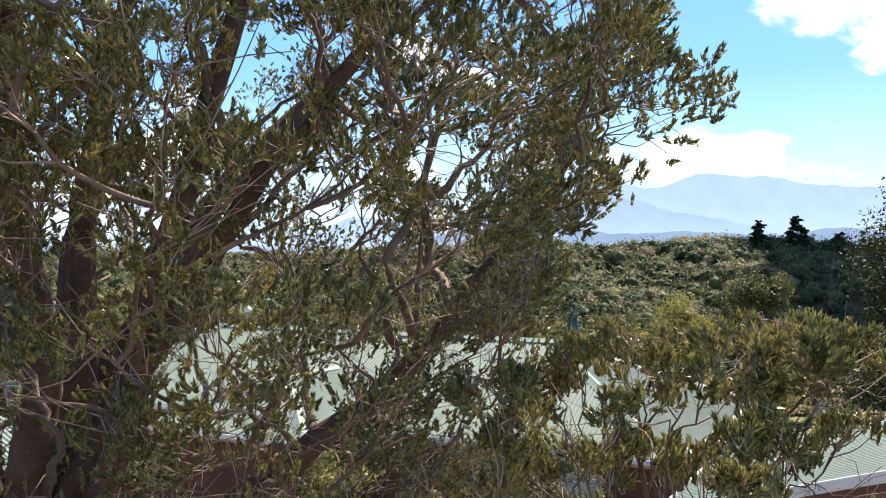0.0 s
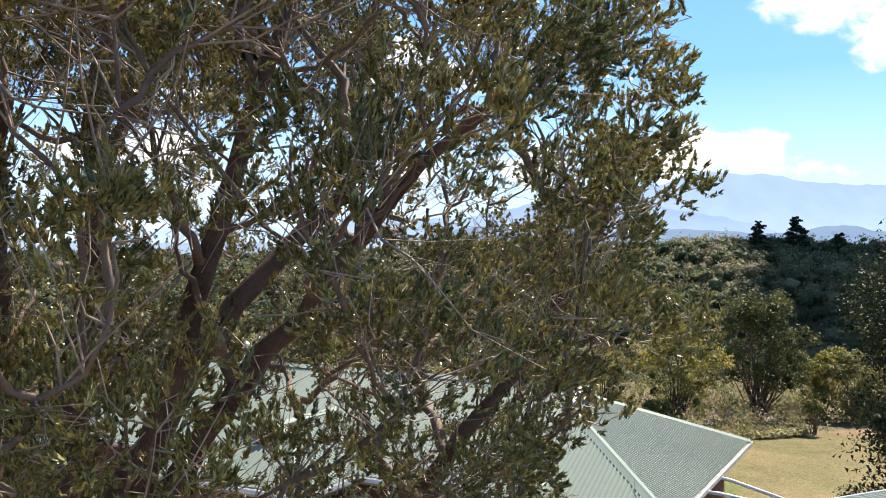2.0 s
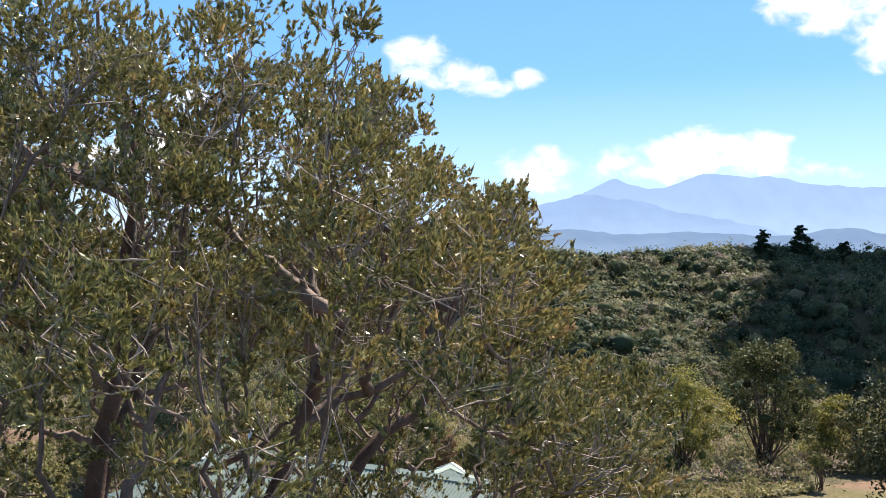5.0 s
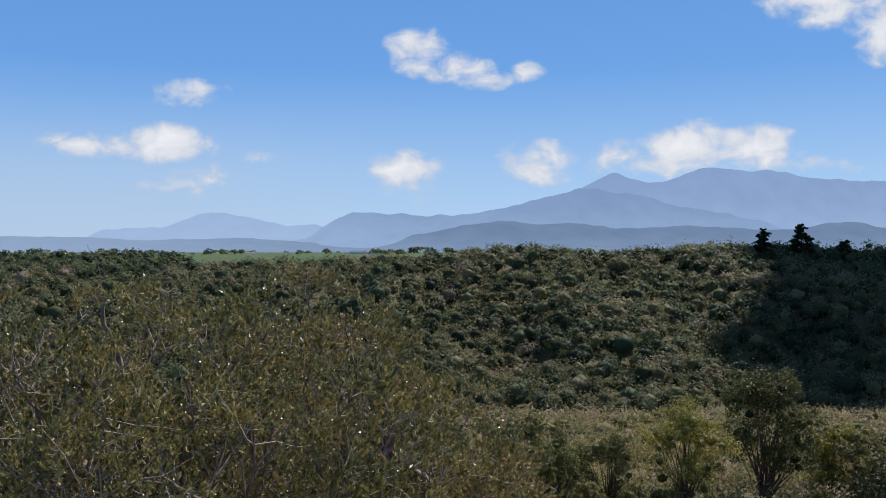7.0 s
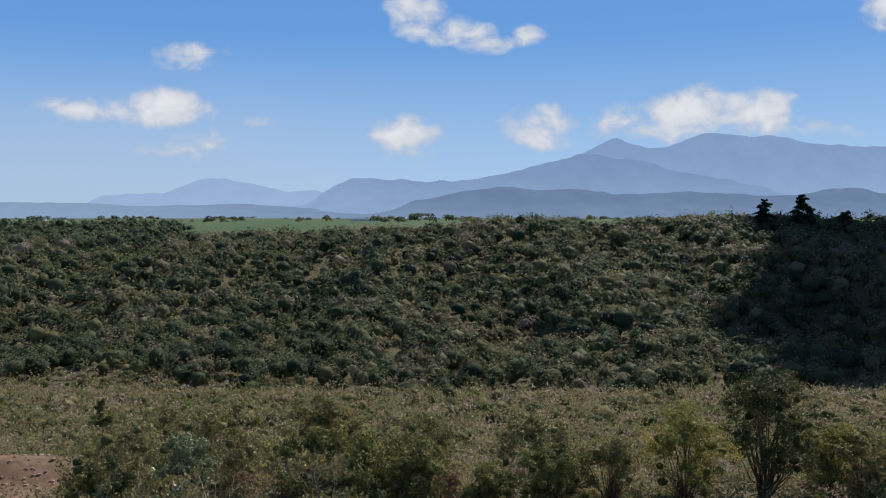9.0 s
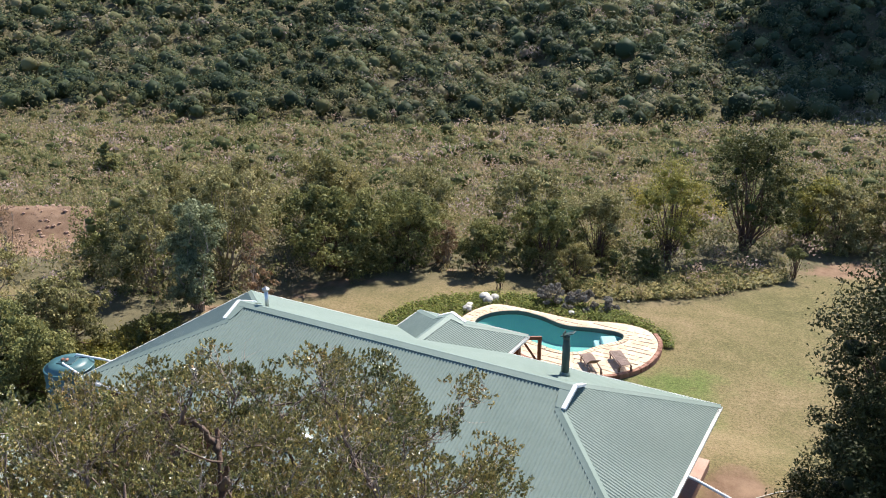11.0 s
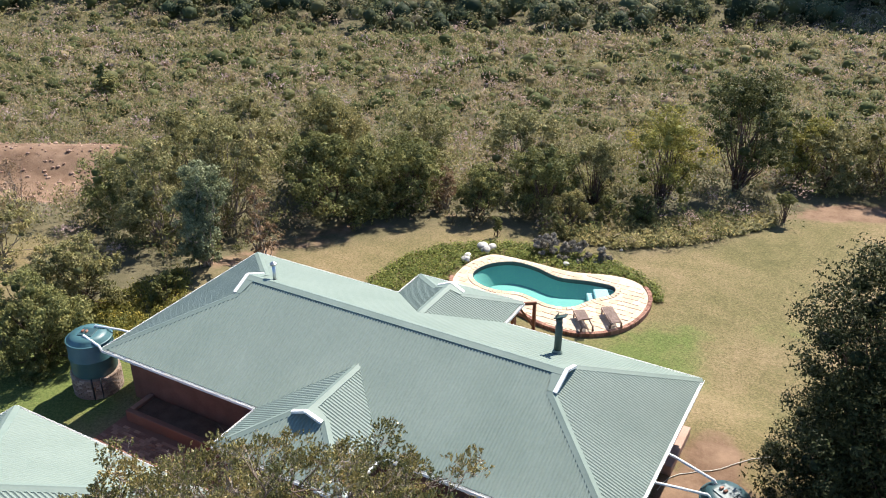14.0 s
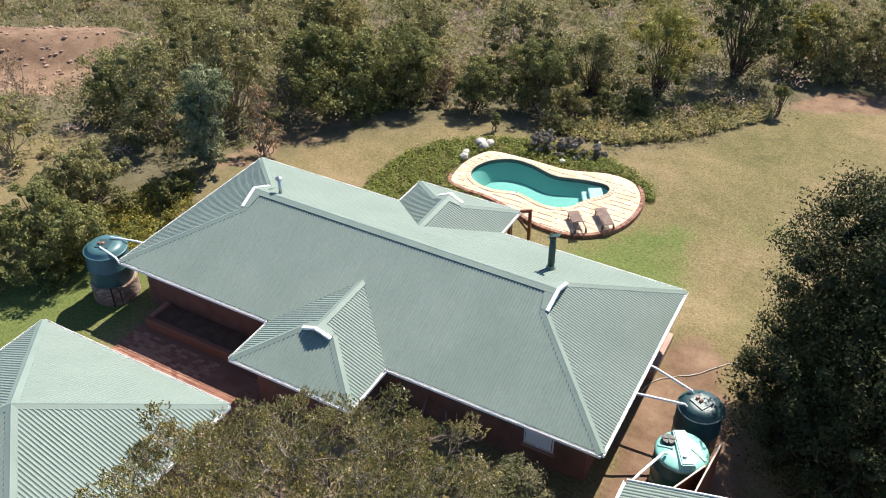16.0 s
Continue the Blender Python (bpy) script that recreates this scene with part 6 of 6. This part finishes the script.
def build_weeds():
    """Fresh weeds with yellow flowers between the shrubs and the house's west end."""
    rng = np.random.default_rng(67)
    plot = [(-7.2, 2.0), (-6.8, 6.5), (-6.0, 10.2), (-4.8, 9.6), (-3.0, 7.4), (-1.6, 5.2), (-1.4, 2.6), (-3.4, 1.6)]
    pts = rng.random((1500, 2)) * np.array([6.5, 9.5]) + np.array([-7.6, 1.4])
    pts = pts[inside(pts[:, 0], pts[:, 1], plot)]
    c = np.stack([pts[:, 0], pts[:, 1], ground_height(pts[:, 0], pts[:, 1]) + 0.12], 1)
    tint = np.clip(0.45 + 0.28 * rng.normal(size=len(c)), 0, 1)
    v, f, t = clumps(rng, c, 0.14 + 0.26 * rng.random(len(c)) ** 2, 16, np.full(len(c), 0.16), 1.1, tint, 0.9, 0.7, 0.8, 0.4, 0.5)
    tagged(link_mesh("weeds", v, f, M["yellow_leaves"], tint=t), "fresh green weeds and yellow flowers beside the house", "weeds", kind="stuff")


def build_rubble():
    """Loose stones and clods on the dug earth bank."""
    rng = np.random.default_rng(68)
    bank = EARTH[2]
    pts = rng.random((2400, 2)) * np.array([20, 21]) + np.array([-41, 7.5])
    pts = pts[inside(pts[:, 0], pts[:, 1], bank)]
    r = 0.03 + 0.2 * rng.random(len(pts)) ** 6
    c = np.stack([pts[:, 0], pts[:, 1], ground_height(pts[:, 0], pts[:, 1]) + r * 0.15], 1)
    v, f, t = bodies(rng, c, r, 0.7, rng.random(len(pts)))
    tagged(link_mesh("rubble", v, f, M["rubble"]), "loose reddish stones and clods on the earth bank", "stones", kind="stuff")


M["rubble"] = speckled("earth_stones", (0.17, 0.09, 0.06), (0.48, 0.34, 0.26), 1.3, 9.0, 0.95, 0.0, 0.2, 0.4)
build_weeds()
build_rubble()
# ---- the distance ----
def painted_haze(name, haze, low, land, share, top=330.0):
    """Far land with the bright air painted in as emission colour, thicker towards the plain and towards the smoke in
    the west.
    """
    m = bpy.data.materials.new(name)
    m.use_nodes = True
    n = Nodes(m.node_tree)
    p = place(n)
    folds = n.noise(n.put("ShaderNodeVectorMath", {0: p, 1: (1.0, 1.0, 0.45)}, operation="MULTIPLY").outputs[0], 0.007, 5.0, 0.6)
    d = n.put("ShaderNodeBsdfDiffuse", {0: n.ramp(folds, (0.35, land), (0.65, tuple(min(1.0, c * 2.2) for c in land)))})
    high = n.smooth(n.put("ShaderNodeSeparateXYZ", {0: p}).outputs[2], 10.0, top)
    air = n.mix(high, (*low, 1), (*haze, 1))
    # noise varies the glow, painting in light and shade on the flanks
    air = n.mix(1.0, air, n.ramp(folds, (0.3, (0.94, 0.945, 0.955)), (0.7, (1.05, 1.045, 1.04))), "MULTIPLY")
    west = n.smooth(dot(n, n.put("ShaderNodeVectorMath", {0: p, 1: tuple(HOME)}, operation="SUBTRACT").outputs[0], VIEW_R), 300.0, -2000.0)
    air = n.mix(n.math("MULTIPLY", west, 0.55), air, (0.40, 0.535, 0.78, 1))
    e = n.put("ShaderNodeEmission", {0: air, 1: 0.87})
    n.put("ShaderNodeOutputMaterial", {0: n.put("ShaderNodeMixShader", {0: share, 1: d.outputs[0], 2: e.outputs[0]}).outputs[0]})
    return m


def ridge(name, label, dist, crest, mat, seed, rough=0.0045, deep=500.0):
    """A mountain range: crest heights (tangents) over bearings (tangents), with gullied flanks down to the plain."""
    ts = [c[0] for c in crest]
    hs = [c[1] for c in crest]
    n = 240
    a = np.linspace(ts[0], ts[-1], n)
    h = np.interp(a, ts, hs)
    k = np.ones(5) / 5
    h = np.convolve(np.pad(h, 2, "edge"), k, "valid")
    wob = np.array([noise.noise(Vector((x * 24, seed, 0))) + 0.5 * noise.noise(Vector((x * 70, seed, 1))) for x in a])
    h = h + rough * wob * np.clip(h / 0.03, 0, 1)
    rows = 9
    v = []
    for j in range(rows):
        q = j / (rows - 1)
        for i in range(n):
            g = noise.noise(Vector((a[i] * 60, q * 2.0, seed + 5)))
            dd = dist - deep * (1 - q) + 60 * g * (1 - q)
            zz = 14 + (h[i] * dist + 3 - 14 + 14) * (q ** 1.25) + 0.06 * h[i] * dist * g * math.sin(math.pi * q)
            p = ahead(dd, a[i] * dd, zz if j else -20)
            v.append(tuple(p))
    i = (np.arange(rows - 1)[:, None] * n + np.arange(n - 1)[None, :])
    f = np.stack([i, i + 1, i + n + 1, i + n], -1).reshape(-1, 4)
    return tagged(link_mesh(name, np.array(v), f, mat, smooth=True), label, "mountains", kind="structure")


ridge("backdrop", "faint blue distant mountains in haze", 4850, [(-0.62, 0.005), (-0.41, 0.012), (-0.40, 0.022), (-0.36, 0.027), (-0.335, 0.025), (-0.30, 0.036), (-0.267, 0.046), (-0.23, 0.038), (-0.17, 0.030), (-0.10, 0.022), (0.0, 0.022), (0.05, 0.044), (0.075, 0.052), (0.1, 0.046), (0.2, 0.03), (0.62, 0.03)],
      painted_haze("far_haze", (0.33, 0.475, 0.75), (0.38, 0.525, 0.78), (0.05, 0.07, 0.05), 0.97), 3.0)
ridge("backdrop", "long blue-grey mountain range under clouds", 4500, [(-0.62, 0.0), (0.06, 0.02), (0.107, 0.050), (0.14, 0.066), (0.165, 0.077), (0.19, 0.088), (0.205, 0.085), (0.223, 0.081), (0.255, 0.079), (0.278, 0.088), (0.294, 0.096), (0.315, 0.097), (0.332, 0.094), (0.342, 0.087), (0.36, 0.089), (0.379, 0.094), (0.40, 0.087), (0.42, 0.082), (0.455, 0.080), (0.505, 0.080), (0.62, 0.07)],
      painted_haze("range_haze", (0.275, 0.40, 0.655), (0.35, 0.485, 0.745), (0.05, 0.07, 0.05), 0.96, 400.0), 7.0)
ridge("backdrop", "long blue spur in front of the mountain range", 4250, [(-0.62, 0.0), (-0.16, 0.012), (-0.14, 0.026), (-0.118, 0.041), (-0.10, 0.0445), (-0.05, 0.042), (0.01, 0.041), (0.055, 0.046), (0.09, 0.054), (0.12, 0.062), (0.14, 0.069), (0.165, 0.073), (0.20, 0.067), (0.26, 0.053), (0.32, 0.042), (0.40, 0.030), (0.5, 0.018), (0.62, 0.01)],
      painted_haze("spur_haze", (0.245, 0.36, 0.595), (0.315, 0.445, 0.69), (0.05, 0.07, 0.05), 0.95, 300.0), 9.0)
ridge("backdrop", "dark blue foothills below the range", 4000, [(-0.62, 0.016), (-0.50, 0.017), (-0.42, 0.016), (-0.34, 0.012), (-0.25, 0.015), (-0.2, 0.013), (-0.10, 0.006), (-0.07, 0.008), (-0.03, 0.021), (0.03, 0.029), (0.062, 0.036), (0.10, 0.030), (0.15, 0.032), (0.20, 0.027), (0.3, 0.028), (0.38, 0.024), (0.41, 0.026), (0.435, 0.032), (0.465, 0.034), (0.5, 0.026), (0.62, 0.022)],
      painted_haze("foothill_haze", (0.185, 0.275, 0.45), (0.23, 0.33, 0.52), (0.05, 0.07, 0.04), 0.9, 110.0), 12.0, 0.003)


def build_farm():
    """Pale farm buildings and a few tree groups far off on the plain."""
    rng = np.random.default_rng(71)
    g = float(ground_height(*ahead(1500, 0)[:2]))
    for v, w_, d in ((-150, 26, 9), (-118, 34, 10), (-75, 16, 8), (-660, 18, 8), (-690, 12, 7)):
        p = ahead(1500, v)
        h = thing("farm_building", "white far-off farm building on the plain", "building", (p.x, p.y, float(ground_height(p.x, p.y)) - 0.3), 29 + rng.uniform(-12, 12), "farm buildings on the plain")
        part("wall", box((-w_ / 2, -d / 2, 0), (w_ / 2, d / 2, 4.2)), M["white"], h)
        bm = bmesh.new()
        vs = [bm.verts.new(q) for q in ((-w_ / 2 - 0.5, -d / 2 - 0.5, 4.2), (w_ / 2 + 0.5, -d / 2 - 0.5, 4.2), (w_ / 2 + 0.5, d / 2 + 0.5, 4.2), (-w_ / 2 - 0.5, d / 2 + 0.5, 4.2), (-w_ / 2 - 0.5, 0, 6.4), (w_ / 2 + 0.5, 0, 6.4))]
        for q in ((0, 1, 5, 4), (2, 3, 4, 5), (0, 4, 3), (1, 2, 5), (3, 2, 1, 0)):
            bm.faces.new([vs[i] for i in q])
        part("roof", bm, M["steel"], h, "pale metal roof")
    cs, rs = [], []
    for _ in range(110):
        u = rng.uniform(900, 2600)
        v = rng.uniform(-0.52, 0.52) * u
        p = ahead(u, v)
        r = rng.uniform(4, 9)
        for _ in range(rng.integers(1, 4)):
            q = p + Vector((rng.uniform(-12, 12), rng.uniform(-12, 12), 0))
            cs.append((q.x, q.y, float(ground_height(q.x, q.y)) + r * 0.5)), rs.append(r * rng.uniform(0.6, 1))
    p = ahead(2380, -66)
    for k in range(6):
        cs.append((p.x + (k - 2.5) * 9, p.y + (k - 2.5) * 5, float(ground_height(p.x, p.y)) + rng.uniform(5, 11))), rs.append(rng.uniform(8, 11))
    v, f, t = clumps(rng, np.array(cs), np.array(rs), 60, np.array(rs) * 0.5, 0.8, np.clip(rng.normal(0.35, 0.15, len(cs)), 0, 1), 0.4, 0.5)
    tagged(link_mesh("plain_trees", v, f, M["forest"], tint=t), "scattered dark tree groups on the far plain", "woodland", kind="stuff")


build_farm()


def build_cloud():
    """The cumulus overhead whose shadow lies on the eastern part of the far valley side."""
    rng = np.random.default_rng(81)
    m = bpy.data.materials.new("cloud_white")
    m.use_nodes = True
    n = Nodes(m.node_tree)
    d = n.put("ShaderNodeBsdfDiffuse", {0: (0.9, 0.9, 0.92, 1)})
    n.put("ShaderNodeOutputMaterial", {0: d.outputs[0]})
    bm = bmesh.new()
    for _ in range(130):
        u, v = rng.uniform(200, 460), rng.uniform(90, 330)
        r = rng.uniform(15, 30)
        if v - r * 0.7 < 84 + 0.22 * (u - 205) + 10 * math.sin(u * 0.04):
            continue
        k = 620 / SUN_DIR.z
        p = ahead(u, v, 0) + SUN_DIR * k
        made_ = bmesh.ops.create_icosphere(bm, subdivisions=2, radius=r, matrix=Matrix.Translation(p) @ Matrix.Diagonal((1, 1, 0.55, 1)))
        for q in made_["verts"]:
            q.co += (q.co - p).normalized() * 5 * noise.noise(q.co * 0.06)
    ob = part("cloud", bm, m, None, "", True)
    tagged(ob, "white cumulus cloud high over the valley", "cloud", kind="structure")


build_cloud()

# ---- bricks and paving stones ----
def piece_mesh(name, size, mat, edge=0.012):
    me = bpy.data.meshes.new(name)
    bm = bmesh.new()
    x, y, z = (s / 2 for s in size)
    lo = [bm.verts.new(p) for p in ((-x, -y, -z), (x, -y, -z), (x, y, -z), (-x, y, -z))]
    md = [bm.verts.new(p) for p in ((-x, -y, z - edge), (x, -y, z - edge), (x, y, z - edge), (-x, y, z - edge))]
    hi = [bm.verts.new(p) for p in ((-x + edge, -y + edge, z), (x - edge, -y + edge, z), (x - edge, y - edge, z), (-x + edge, y - edge, z))]
    for a, b in ((lo, md), (md, hi)):
        for i in range(4):
            bm.faces.new((a[i], a[(i + 1) % 4], b[(i + 1) % 4], b[i]))
    bm.faces.new(hi)
    bm.to_mesh(me)
    bm.free()
    me.materials.append(mat)
    return me


M["stand_brick"] = speckled("grey_brown_brick", (0.20, 0.14, 0.11), (0.36, 0.28, 0.23), 1.1, 30.0, 0.9, 0.0, 0.3, 0.4, 0.01, 0.5)
PIECES = {"stand": piece_mesh("brick", (0.07, 0.235, 0.09), M["stand_brick"]), "terrace": piece_mesh("paver", (0.288, 0.143, 0.06), M["brick"])}
for nm, parent, m, key in made:
    ob = new(nm, PIECES[key])
    ob.parent = parent
    ob.matrix_basis = m


def pave_deck():
    """Pale stones fill the surround, a course of red bricks rims it, another edges the water."""
    rng = random.Random(4)
    stones = [piece_mesh("paving_stone", (a, b, 0.05), M["sand_brick"], 0.015) for a, b in ((0.42, 0.40), (0.37, 0.44), (0.44, 0.36))]
    outer = [tuple(q) for q in shrink(DECK, 0.45)]
    hole = [tuple(q) for q in shrink(POOL, -0.34)]
    y = 15.5
    row = 0
    while y < 23.5:
        x = 5.8 + (0.2 if row % 2 else 0.0)
        while x < 17.6:
            px, py = x + rng.uniform(-0.02, 0.02), y + rng.uniform(-0.02, 0.02)
            if inside(np.array(px), np.array(py), outer) and not inside(np.array(px), np.array(py), hole):
                ob = new("paving_stone", stones[rng.randrange(3)])
                ob.parent = pool
                ob.matrix_basis = pose(px, py, DECK_Z - 0.02 + rng.uniform(-0.004, 0.004), rng.uniform(-1, 1), rng.uniform(-1, 1), rng.uniform(-5, 5))
            x += 0.45
        y += 0.435
        row += 1
    rim = piece_mesh("rim_brick", (0.225, 0.11, 0.30), M["brick"])
    cope = piece_mesh("coping_stone", (0.29, 0.22, 0.06), M["sand_brick"])
    for loop, me, step, z, nm in ((shrink(DECK, 0.13), rim, 0.120, DECK_Z - 0.13, "rim_brick"), (shrink(POOL, -0.13), cope, 0.24, DECK_Z - 0.012, "coping_stone")):
        d = np.linalg.norm(np.roll(loop, -1, 0) - loop, axis=1)
        s = np.concatenate([[0], np.cumsum(d)])
        c = np.vstack([loop, loop[:1]])
        k = int(s[-1] / step)
        rim_only = nm == "rim_brick"
        for i in range(k):
            q = s[-1] * (i + 0.5) / k
            p0 = np.array([np.interp(q - 0.05, s, c[:, 0]), np.interp(q - 0.05, s, c[:, 1])])
            p1 = np.array([np.interp(q + 0.05, s, c[:, 0]), np.interp(q + 0.05, s, c[:, 1])])
            if rim_only and p0[1] > 18.2 and p0[0] < 16.2:
                continue
            a = math.degrees(math.atan2(*(p1 - p0)[::-1])) + 90
            ob = new(nm, me)
            ob.parent = pool
            ob.matrix_basis = pose(*((p0 + p1) / 2), z + rng.uniform(-0.006, 0.006), 0, 0, a + rng.uniform(-2, 2))


pave_deck()
